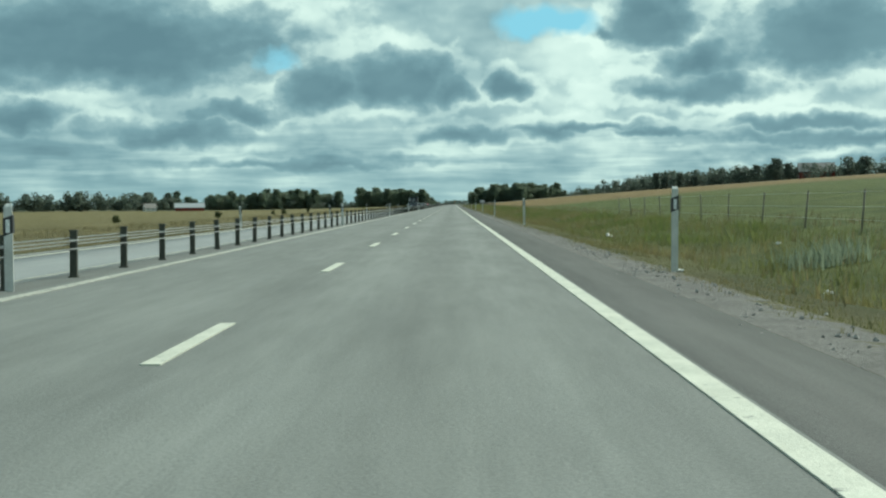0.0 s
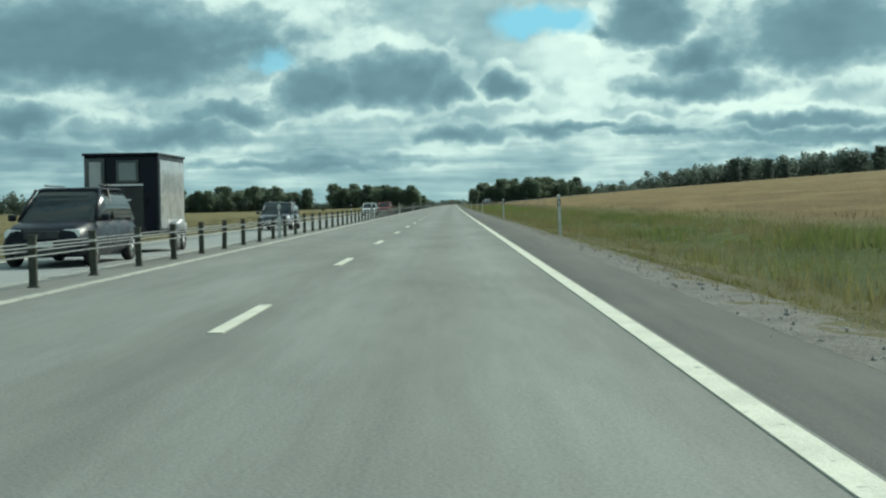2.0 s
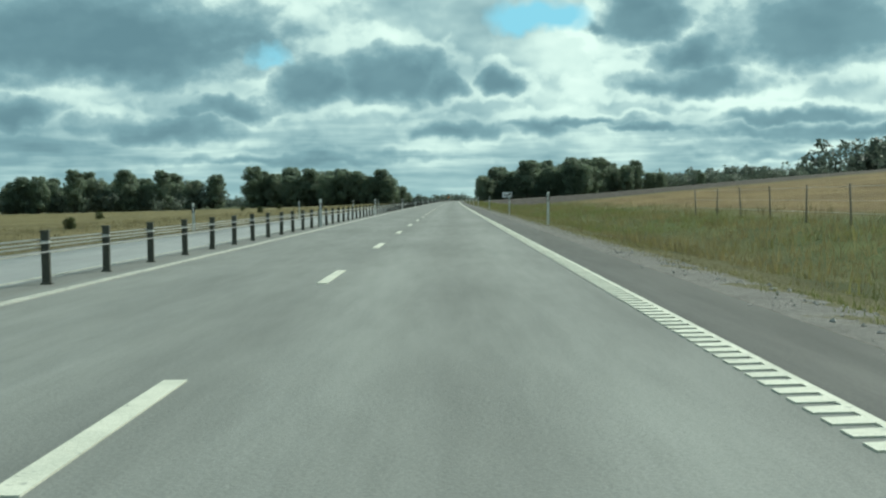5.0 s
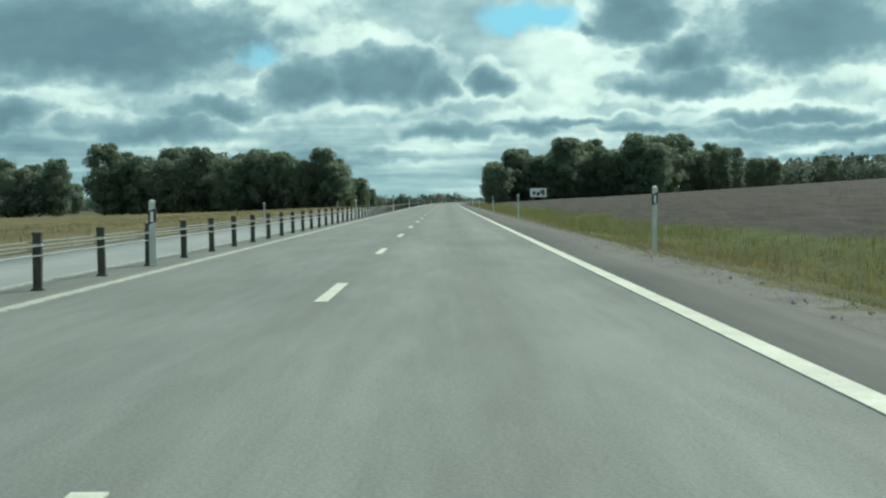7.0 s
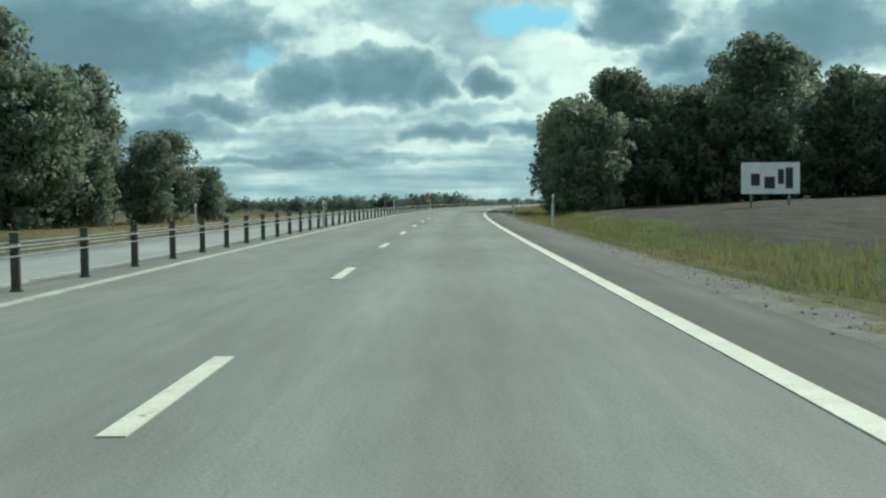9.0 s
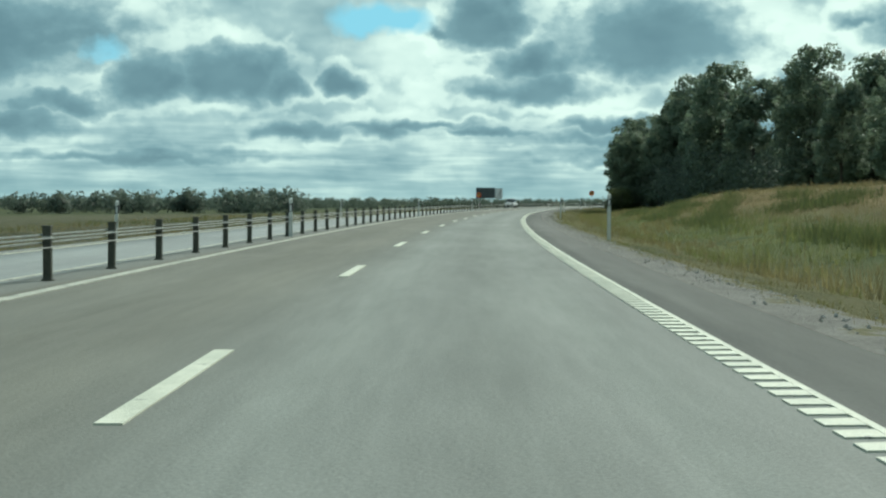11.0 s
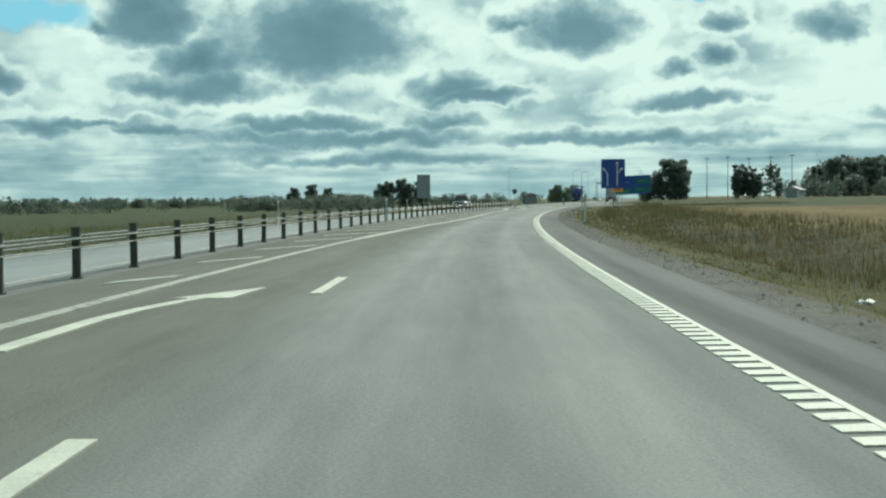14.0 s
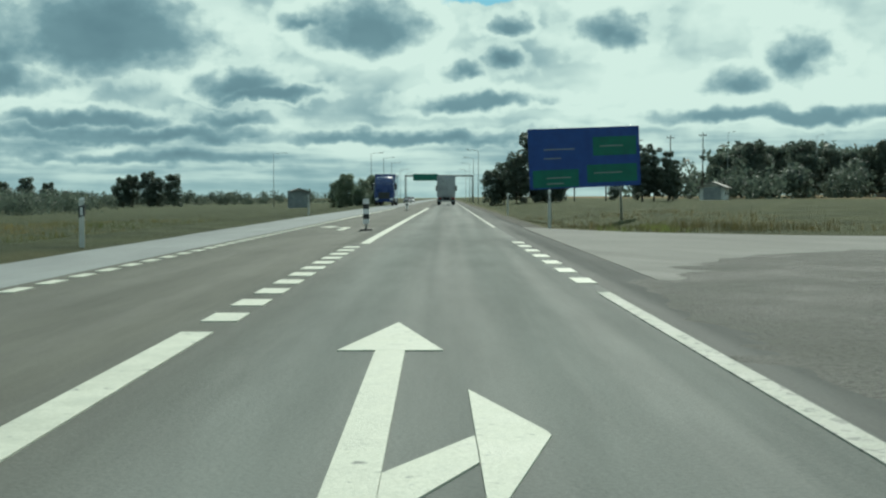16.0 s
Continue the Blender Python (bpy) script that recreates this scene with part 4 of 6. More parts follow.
# ---- cable barrier ----
POST_I = [-8, 0, 150, 241, 296, 388, 469, 484, 499, 513, 527, 541, 545]
POST_S = [-4.46, 19.74, 473.4, 748.6, 915.1, 1192.5, 1435.0, 1479.5, 1523.9, 1565.7, 1607.3, 1649.6, 1661.5]
D_BAR = -7.29
post_mesh = bpy.data.meshes.new("post")
pb = box(-0.055, 0.055, -0.04, 0.04, -0.05, 0.7, 0.012)
box(-0.062, 0.062, -0.047, 0.047, 0.695, 0.725, 0.006, pb)
box(-0.075, 0.075, -0.055, 0.055, -0.01, 0.025, 0.006, pb)
pb.to_mesh(post_mesh)
pb.free()
post_mesh.materials.append(M["post"])
band_mesh = bpy.data.meshes.new("collar")
pb = box(-0.062, 0.062, -0.046, 0.046, 0.555, 0.585, 0.004)
pb.to_mesh(band_mesh)
pb.free()
band_mesh.materials.append(M["band"])


def barrier(i0, i1, end):
    th = thing("cable_barrier", "steel cable barrier on short dark posts along the median", "barrier", "median barriers")
    for i in range(i0, i1 + 1):
        s = float(np.interp(i, POST_I, POST_S))
        ob = part("post", post_mesh, None, th)
        x, y = xy(s, D_BAR)
        ob.matrix_basis = pose(x, y, 0, random.uniform(-1.2, 1.2), random.uniform(-1.2, 1.2), -math.degrees(head(s)))
        part("collar", band_mesh, None, ob, "pale cable collar")
    sa, sb = float(np.interp(i0, POST_I, POST_S)), float(np.interp(i1 + (0 if end else 1), POST_I, POST_S))
    for k, (z, off) in enumerate(((0.6, -0.06), (0.56, 0.06), (0.5, -0.06), (0.44, 0.06))):
        bm = bmesh.new()
        ring = None
        for s in list(np.arange(sa, sb, 6.0)) + [sb]:
            x, y = xy(s, D_BAR + off)
            h = float(head(s))
            pts = [bm.verts.new((x + 0.012 * math.cos(a) * math.cos(h), y - 0.012 * math.cos(a) * math.sin(h), z + 0.012 * math.sin(a))) for a in (0.5, 2.1, 3.7, 5.3)]
            if ring:
                for j in range(4):
                    bm.faces.new((ring[j], ring[(j + 1) % 4], pts[(j + 1) % 4], pts[j]))
            ring = pts
        part("cable", bm, M["cable"], th)
    if end:
        x, y = xy(sb, D_BAR)
        x1, y1 = xy(sb + 5, D_BAR)
        part("anchor_cable", rod((x, y, 0.5), (x1, y1, 0.02), 0.015, sides=6), M["cable"], th)
    return th


barrier(-8, 178, False)
barrier(179, 363, False)
barrier(364, 545, True)


# ---- delineator posts ----
def delineator(tall, label, group):
    th = thing("delineator", label, "road post", group)
    bm = bmesh.new()
    out = [(-0.06, -0.03), (0.06, -0.03), (0.045, 0.035), (-0.045, 0.035)]
    lo = [bm.verts.new((x, y, -0.15)) for x, y in out]
    hi = [bm.verts.new((x * 0.95, y, tall + (0.05 if y > 0 else 0.0))) for x, y in out]
    bm.faces.new(lo[::-1])
    bm.faces.new(hi)
    for i in range(4):
        bm.faces.new((lo[i], lo[(i + 1) % 4], hi[(i + 1) % 4], hi[i]))
    bmesh.ops.bevel(bm, geom=bm.edges[:], offset=0.008, segments=2, affect="EDGES")
    part("stem", bm, M["white_plastic"], th)
    part("black_band", slab([(-0.064, tall - 0.38), (0.064, tall - 0.33), (0.064, tall - 0.1), (-0.064, tall - 0.15)], -0.034, 0.039), M["black_plastic"], th)
    refl = part("reflector", box(-0.026, 0.026, -0.042, -0.033, tall - 0.33, tall - 0.16, 0.004), M["reflector"], th)
    part("reflector", box(-0.026, 0.026, 0.037, 0.046, tall - 0.33, tall - 0.16, 0.004), M["reflector"], th)
    return th


side_s = [21.3 + 50.37 * k for k in range(13)] + [664, 714.5, 764.7, 814.8, 865.5, 917] + [968, 1018, 1068, 1118, 1168] + [1218.5, 1268.5, 1318.5, 1368.5, 1418.5, 1468.5, 1518.5, 1572.3, 1621.6]
POST_D = {21: 2.12, 374: 2.05, 475: 2.37, 765: 2.2, 815: 2.25, 866: 2.22, 917: 2.6}
master = delineator(1.46, "tall white plastic delineator post with a black band", "roadside delineators")
far_master = delineator(1.15, "white plastic delineator post beside the opposite lane", "roadside delineators")
bar_master = delineator(1.08, "white delineator with a black band fixed to the barrier", "barrier delineators")
first = True
for s in side_s:
    z = float(land(s, 2.45)) - 0.02
    lean = random.uniform(-2.5, 2.5)
    m = spot(s, POST_D.get(round(s), 2.45), z) @ pose(0, 0, 0, random.uniform(-2, 2), lean, 0)
    if first:
        far_master.matrix_basis = spot(s - 3, -12.7, float(land(s, -12.7))) @ Matrix.Diagonal((U, U, U, 1))
        master.matrix_basis = m @ Matrix.Diagonal((U, U, U, 1))
        bar_master.matrix_basis = spot(s - 4.75, D_BAR + 0.11) @ Matrix.Diagonal((U, U, U, 1))
        first = False
    else:
        copy_thing(master, m)
        if s < 1600:
            copy_thing(bar_master, spot(s - (4.7 if s < 800 else 5.8 if s < 950 else 4.2), D_BAR + 0.11))
    if s > 30:
        copy_thing(far_master, spot(s - 3, -12.7, float(land(s, -12.7))) @ pose(0, 0, 0, random.uniform(-3, 3), random.uniform(-3, 3), 0))
copy_thing(far_master, spot(1697, -9.3, -0.12))
copy_thing(far_master, spot(1747, -9.9, 0.0))
copy_thing(master, spot(1677, 5.3, 0.0))
copy_thing(master, spot(1718, 2.1, -0.15))
copy_thing(master, spot(1760, 2.5, float(land(1760, 2.5))))


# ---- trees and shrubs ----
def leaf_cloud(centres, radii, count, size, gen, squash=1.0, droop=0.0):
    """Leaf blades on lumpy clumps: vertices and faces."""
    centres, radii = np.asarray(centres), np.asarray(radii)
    pick = gen.choice(len(centres), count, p=radii ** 2 / (radii ** 2).sum())
    v = gen.normal(size=(count, 3))
    v /= np.linalg.norm(v, axis=1)[:, None]
    r = radii[pick] * (0.55 + 0.5 * gen.random(count) ** 0.6)
    pos = centres[pick] + v * r[:, None] * np.array([1, 1, squash])
    pos[:, 2] -= droop * gen.random(count) * radii[pick]
    nrm = v + gen.normal(size=(count, 3)) * 0.7
    nrm /= np.linalg.norm(nrm, axis=1)[:, None]
    a = np.cross(nrm, gen.normal(size=(count, 3)))
    a /= np.linalg.norm(a, axis=1)[:, None]
    b = np.cross(nrm, a)
    w = size * (0.6 + 0.8 * gen.random(count))[:, None]
    quad = np.stack([pos - a * w, pos - b * w * 0.55 + a * w * 0.1, pos + a * w, pos + b * w * 0.55], 1)
    faces = np.arange(count * 4).reshape(count, 4)
    soft = v * 0.9 + nrm * 0.45 + np.array([0, 0, 0.25])
    soft /= np.linalg.norm(soft, axis=1)[:, None]
    return quad.reshape(-1, 3), faces, np.repeat(soft, 4, axis=0)


def leafy(me, normals):
    """Round the light over each clump."""
    me.polygons.foreach_set("use_smooth", np.ones(len(me.polygons), dtype=bool))
    me.normals_split_custom_set_from_vertices(normals.tolist())
    return me


def tree_meshes(name, tall, wide, low, clumps, leaves, leaf, seed, lean=0.0, mat="leaf", spread=1.0, core=1.0, puff=1.0):
    """Trunk with limbs, and a crown of leaf clumps with gaps."""
    gen = np.random.default_rng(seed)
    cs, rs = [], []
    mid = (tall + low) / 2
    half = (tall - low) / 2
    for i in range(clumps):
        u = gen.random()
        hz = low + (tall - low) * (0.06 + 0.9 * u)
        t = (hz - mid) / half
        reach = wide * math.sqrt(max(1 - t * t * (0.85 if t > 0 else 0.55), 0.05)) * (0.72 + 0.4 * gen.random()) * spread
        a = gen.random() * 2 * math.pi
        q = reach * math.sqrt(0.25 + 0.75 * gen.random()) * 0.82
        rr = wide * (0.15 + 0.17 * gen.random()) * puff
        cs.append((q * math.cos(a) + lean * u, q * math.sin(a), min(hz, tall - rr * 0.7)))
        rs.append(rr)
    for k, r in ((0.28, 0.6), (0.5, 0.7), (0.72, 0.52)):
        cs.append((lean * k, 0, low + (tall - low) * k))
        rs.append(wide * r * core)
    v, f, nv = leaf_cloud(cs, rs, leaves, leaf, gen, 0.85)
    crown = leafy(mesh_of(name + "_crown", v.tolist(), f.tolist(), M[mat]), nv)
    bm = bmesh.new()
    base = max(0.11, tall * 0.016)
    bend = Vector((gen.normal() * 0.25, gen.normal() * 0.25, 0))
    p0, p1, p2 = Vector((0, 0, -0.4)), bend + Vector((0, 0, tall * 0.35)), bend * 1.6 + Vector((lean * 0.5, 0, tall * 0.8))
    stem, rings = [], 12
    for k in range(rings + 1):
        t = k / rings * 1.6
        c = p0.lerp(p1, t) if t < 1 else p1.lerp(p2, (t - 1) / 0.6)
        r = base * (1.3 - 1.1 * k / rings) * (1.35 if k == 0 else 1.0)
        stem.append([bm.verts.new(c + Vector((r * math.cos(math.tau * q / 8), r * math.sin(math.tau * q / 8), 0))) for q in range(8)])
    for lo, hi in zip(stem[:-1], stem[1:]):
        for q in range(8):
            bm.faces.new((lo[q], lo[(q + 1) % 8], hi[(q + 1) % 8], hi[q]))
    for i in range(9):
        c = Vector(cs[int(gen.integers(len(cs)))])
        ring_verts = stem[int(gen.integers(5, rings))]
        st = sum((v.co for v in ring_verts), Vector()) / 8
        if c.z > st.z - 1 and (c - st).length > 0.6:
            # each limb grows out of the stem on the side that it reaches to
            st = min((v.co for v in ring_verts), key=lambda p: (p - c).length).copy()
            known = set(bm.verts)
            rod(st, st.lerp(c, 0.95), base * 0.4, base * 0.1, 6, bm)
            root = min((v for v in bm.verts if v not in known), key=lambda v: (v.co - st).length)
            bmesh.ops.weld_verts(bm, targetmap={root: min(ring_verts, key=lambda v: (v.co - st).length)})
    me = bpy.data.meshes.new(name + "_trunk")
    bm.to_mesh(me)
    bm.free()
    me.materials.append(M["bark"])
    return me, crown


def tree_master(meshes, name, label, category, group):
    th = thing(name, label, category, group)
    part("trunk", meshes[0], None, th)
    part("crown", meshes[1], None, th)
    return th


KINDS = {}
FAR_CLUMP = (346.0, 2283.0)


def tree(key, s, d, grow=1.0, z=None, at_xy=None):
    """Stand a tree of a kind at (s, d), or at a place of the plan."""
    meshes, name, label, category, group = KINDS[key]
    th = tree_master(meshes, name, label, category, group)
    x, y = at_xy if at_xy else xy(s, d)
    if z is None:
        z = land_xy(x, y) if at_xy else float(land(s, d))
    th.matrix_basis = pose(x * U, y * U, z * U, 0, 0, random.uniform(0, 360)) @ Matrix.Diagonal((U * grow * random.uniform(0.92, 1.08), U * grow * random.uniform(0.92, 1.08), U * grow, 1))
    return th


grove = ("broadleaf_tree", "dense dark green broadleaf tree in a grove", "tree", "grove trees")
KINDS["a"] = (tree_meshes("tree_a", 15, 5.5, 0.1, 90, 11000, 0.27, 11), *grove)
KINDS["b"] = (tree_meshes("tree_b", 17, 5.3, 0.2, 96, 11000, 0.27, 12), *grove)
KINDS["c"] = (tree_meshes("tree_c", 13, 6.2, 0.1, 90, 11000, 0.27, 13), *grove)
KINDS["p"] = (tree_meshes("tree_p", 14, 5.4, 0.3, 72, 10500, 0.245, 14, mat="leaf_pale", core=0.7), "willow_tree", "grey-green willow with loose branches in a grove", "tree", "grove trees")
KINDS["n"] = (tree_meshes("tree_n", 17, 5.4, 1.0, 130, 19000, 0.19, 21, core=0.5, puff=0.75), "roadside_tree", "tall dark broadleaf tree leaning over the verge", "tree", "roadside trees")
KINDS["m"] = (tree_meshes("tree_m", 15, 5.0, 0.6, 120, 18000, 0.19, 22, lean=-1.0, core=0.5, puff=0.75), "roadside_tree", "tall dark broadleaf tree leaning over the verge", "tree", "roadside trees")
KINDS["o"] = (tree_meshes("tree_o", 15.5, 5.5, 2.4, 140, 52000, 0.085, 23, spread=1.1, core=0.3, puff=0.66), "roadside_birch", "open-crowned tree with sky showing between its leaves", "tree", "roadside trees")
KINDS["s"] = (tree_meshes("bush_s", 2.6, 1.9, 0.05, 26, 6000, 0.075, 24, mat="leaf_shrub"), "bush", "low dense green bush on the verge", "bush", "verge bushes")
KINDS["w"] = (tree_meshes("bush_w", 1.9, 1.6, 0.05, 18, 3600, 0.085, 26, mat="leaf_weed"), "bush", "fresh green weedy bush on the verge bank", "bush", "verge bushes")
KINDS["f"] = (tree_meshes("tree_f", 12, 4.4, 0.0, 34, 5200, 0.29, 31, mat="leaf_far"), "field_tree", "small dark tree standing at a field edge", "tree", "field trees")
KINDS["q"] = (tree_meshes("tree_q", 12, 2.7, 0.1, 38, 7200, 0.23, 32, mat="leaf_far"), "poplar_tree", "slender dark poplar beside the road", "tree", "field trees")


def scatter(keys, n, s0, s1, d0, d1, lo, hi, seed, apart=3.5):
    gen = np.random.default_rng(seed)
    kept = []
    tries = 0
    while len(kept) < n and tries < 4000:
        tries += 1
        s, d = s0 + (s1 - s0) * gen.random(), d0 + (d1 - d0) * gen.random()
        if all((s - a) ** 2 + (d - b) ** 2 > apart ** 2 for a, b in kept):
            kept.append((s, d))
            tree(keys[int(gen.integers(len(keys)))], s, d, lo + (hi - lo) * gen.random())


# groves left of the straight
scatter("abcp", 15, 1088, 1114, -50, -27, 0.6, 0.82, 41, 3.2)
scatter("abcbp", 24, 1092, 1150, -88, -44, 0.85, 1.05, 42, 4)
for s, d, k, g in ((1112, -25.5, "c", 0.55), (1104, -24.2, "a", 0.42), (1097, -27, "c", 0.5), (1092, -31, "b", 0.62), (1094, -36, "c", 0.72), (1091, -41, "b", 0.78), (1093, -47, "a", 0.92),
                   (1092, -54, "c", 0.95), (1095, -61, "b", 0.9), (1093, -68, "c", 0.98), (1096, -76, "a", 0.92), (1097, -83, "c", 0.8), (1116, -22.5, "c", 0.34)):
    tree(k, s, d, g)
scatter("abcp", 14, 1150, 1195, -180, -122, 0.85, 1.12, 43, 5)
for k in range(26):
    t = (k + random.uniform(-0.3, 0.3)) / 25
    tree("abcp"[k % 4], 1126 - 84 * t + random.uniform(-7, 7), -106 - 94 * t + random.uniform(-4, 4), random.uniform(0.72, 1.0))
scatter("abc", 22, 1240, 1285, -340, -165, 0.85, 1.15, 44, 6)
scatter("abc", 9, 1200, 1240, -215, -165, 0.8, 1.05, 59, 6)
for s, d in ((1196, -99), (1203, -94), (1210, -101), (1216, -93)):
    tree("c", s, d, 0.8)
# grove right of the straight, where the bend begins
scatter("abcp", 9, 1140, 1178, 11, 30, 0.8, 1.0, 45, 4)
scatter("abcbp", 30, 1140, 1190, 24, 62, 0.92, 1.08, 46, 3.6)
scatter("abc", 14, 1165, 1215, 60, 110, 0.42, 0.6, 60, 5)
tree("p", 1136, 9.5, 0.8), tree("a", 1143, 8.2, 0.75), tree("c", 1150, 8.8, 0.8),  tree("m", 1158, 13, 0.8), tree("n", 1170, 16, 0.9), tree("m", 1182, 20, 0.85)
for s, d, k, g in ((1168, 63, "b", 0.95), (1172, 68, "c", 0.92), (1166, 73, "a", 0.84), (1174, 78, "b", 0.74), (1170, 84, "c", 0.7), (1178, 90, "a", 0.6)):
    tree(k, s, d, g)
for k in range(11):
    tree("cabp"[k % 4], 1143 + 1.6 * k, 13 + 4.3 * k, 0.66 + 0.05 * (k * 3 % 5))
# wood inside the bend
for s, d, k, g in ((1352, 26, "n", 0.85), (1364, 22, "m", 0.9), (1375, 20, "n", 0.95), (1386, 19, "m", 0.95), (1396, 18, "n", 1.0), (1407, 17.5, "m", 1.0), (1417, 18, "n", 1.0),
                   (1427, 17.5, "m", 1.05), (1437, 18, "n", 1.0), (1446, 18.5, "m", 1.1), (1455, 18, "n", 1.1), (1464, 18, "m", 1.0), (1473, 17.5, "n", 0.9),
                   (1489, 9.8, "o", 1.18), (1490, 17.5, "n", 0.5), (1497, 21, "m", 0.45), (1492, 25, "n", 0.5), (1482, 17.5, "m", 0.85), (1506, 15.5, "n", 0.42), (1500, 14.5, "m", 0.42), (1494, 12.8, "m", 0.5), (1482.5, 8.7, "o", 0.98)):
    tree(k, s, d, g)
for s, d, k, g in ((1397, 9.2, "m", 0.68), (1404, 9.8, "n", 0.72), (1412, 9.4, "m", 0.7), (1421, 9.8, "n", 0.7), (1430, 10.2, "m", 0.68)):
    tree(k, s, d, g)
for s in range(1394, 1436, 6):
    tree("nm"[s // 6 % 2], s, 12.6 + s % 4 * 0.4, 0.5 + 0.03 * (s % 5))
for k, s in enumerate(range(1214, 1346, 8)):
    tree("nm"[k % 2], s, 21.5 + 0.03 * (s - 1214) + k % 3 * 1.3, 0.45 + 0.04 * (k % 4))
scatter("abcb", 22, 1345, 1440, 20, 60, 0.72, 0.95, 48, 5)
scatter("c", 5, 1235, 1340, 30, 40, 0.4, 0.6, 58, 5)
scatter("abc", 14, 1230, 1345, 38, 80, 0.85, 1.05, 49, 6)
scatter("s", 16, 1388, 1480, 6.6, 10.5, 0.7, 1.1, 50, 2.2)
scatter("w", 20, 1486, 1518, 7.6, 12.5, 0.35, 0.6, 51, 1.5)
scatter("s", 22, 1464, 1496, 5.6, 11.0, 0.45, 0.72, 47, 1.4)
scatter("abc", 18, 1345, 1425, 23, 40, 0.45, 0.62, 64, 4)
# loose trees in the fields
for s, d, g in ((791, 121, 0.85), (800, 128, 0.7), (785, 134, 0.75), (812, 140, 0.7), (820, 150, 0.6), (761, 186, 1.15), (768, 176, 0.9), (772, 196, 0.9), (745, 232, 1.0),
                (738, 246, 0.9), (780, 214, 0.8), (735, 262, 0.9), (1159, 233, 1.4), (1170, 245, 1.3), (1150, 225, 1.1), (1176, 258, 1.3), (1163, 218, 1.0)):
    tree("f", s, d, g)
for s, d, k, g in ((1880, -19.3, "c", 0.32), (1872, -17.5, "a", 0.36), (1877, -15.2, "p", 0.34), (1888, -14.0, "c", 0.4), (1868, -15, "c", 0.25),
                   (1903, 6.2, "f", 0.55), (1907, 8.6, "f", 0.62), (1901, 10.5, "f", 0.66), (1896, 13.6, "f", 1.02), (1899, 16.4, "f", 1.0), (1893, 15.6, "f", 0.9),
                   (1910, 34.2, "q", 0.9), (1913, 36.8, "q", 0.85), (1908, 38.6, "q", 0.78), (1912, 40.2, "q", 0.66), (1980, 38, "f", 0.5), (1985, 44, "f", 0.5), (1975, 52, "f", 0.45), (1990, 58, "f", 0.5)):
    tree(k, s, d, g)
for k in range(5):
    tree("f", 0, 0, 1.25 + 0.12 * (k % 3), at_xy=(FAR_CLUMP[0] + 5.6 * k, FAR_CLUMP[1] - 3.2 * k + 5 * (k % 2)))
for k, g in ((-6, 1.1), (-5, 1.25), (-4.1, 1.05), (-3.4, 0.7), (-2.5, 0.6)):
    tree("f", 0, 0, g, at_xy=(FAR_CLUMP[0] + 10 * k, FAR_CLUMP[1] - 40 - 5 * k))
scatter("f", 30, 1972, 2030, 66, 130, 0.85, 1.15, 52, 5)
# small shrubs and weeds on the near verges
scatter("s", 12, 60, 900, -70, -24, 0.3, 0.55, 55, 10)


def far_wood(name, pts, lo, hi, depth, seed, label, leaves=250, leaf=0.07):
    """A distant wood along a line of the plan, as many crowns."""
    gen = np.random.default_rng(seed)
    vs, fs, ns, base = [], [], [], 0
    for (xa, ya), (xb, yb) in zip(pts[:-1], pts[1:]):
        n = max(int(math.hypot(xb - xa, yb - ya) / 3.8), 2)
        for i in range(n):
            for row in range(2):
                t = (i + gen.random()) / n
                x, y = xa + (xb - xa) * t + gen.normal() * depth, ya + (yb - ya) * t + gen.normal() * depth
                h = lo + (hi - lo) * gen.random() ** 1.5
                w = max(h * (0.26 + 0.18 * gen.random()), 3.9)
                z = land_xy(x, y)
                cs = [(x + gen.normal() * w * 0.5, y + gen.normal() * w * 0.5, z + h * (0.2 + 0.6 * gen.random())) for k in range(7)] + [(x, y, z + h * 0.85)]
                v, f, nv = leaf_cloud(cs, [w * 0.6] * 7 + [w * 0.42], leaves, leaf * h, gen)
                vs.append(v)
                fs.append(f + base)
                ns.append(nv)
                base += len(v)
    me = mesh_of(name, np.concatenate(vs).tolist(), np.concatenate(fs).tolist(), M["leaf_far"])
    leafy(me, np.concatenate(ns))
    ob = new(name, me)
    ob.scale = (U, U, U)
    return tagged(ob, label, "trees", "", "stuff")


wood = "distant dark mixed wood along the fields"
far_wood("far_wood", [(-700, 1500), (-480, 1640), (-330, 1760), (-200, 1860)], 6, 10.5, 14, 61, wood)
far_wood("far_wood", [(-420, 1120), (-330, 1180), (-270, 1230)], 10, 19, 10, 62, wood)
far_wood("far_wood", [(-260, 2150), (-140, 2060), (-60, 2020), (-20, 2060), (60, 2150), (150, 2100)], 4, 8, 14, 63, wood)
far_wood("far_wood", [(200, 2080), (240, 2090), (290, 2160)], 5, 8, 8, 64, wood)
far_wood("far_wood", [(215, 1930), (232, 1950)], 3.2, 5.2, 4, 65, wood)
far_wood("far_wood", [(150, 1400), (190, 1330), (260, 1290), (330, 1180), (420, 1080)], 12, 17, 12, 66, wood)
far_wood("far_wood", [(140, 900), (230, 1000), (300, 960), (420, 900)], 8, 13, 10, 67, wood)
far_wood("far_wood", [(-120, 2500), (100, 2600), (330, 2560), (520, 2450)], 6, 10, 14, 68, wood)
far_wood("far_wood", [(420, 1950), (560, 1900), (700, 1800)], 12, 18, 12, 69, wood)
far_wood("far_wood", [(-900, 1100), (-700, 1180), (-560, 1150)], 12, 20, 14, 70, wood)
far_wood("far_wood", [(560, 760), (420, 800), (330, 760), (250, 740), (190, 790), (150, 850), (120, 960)], 7, 12, 7, 71, wood)
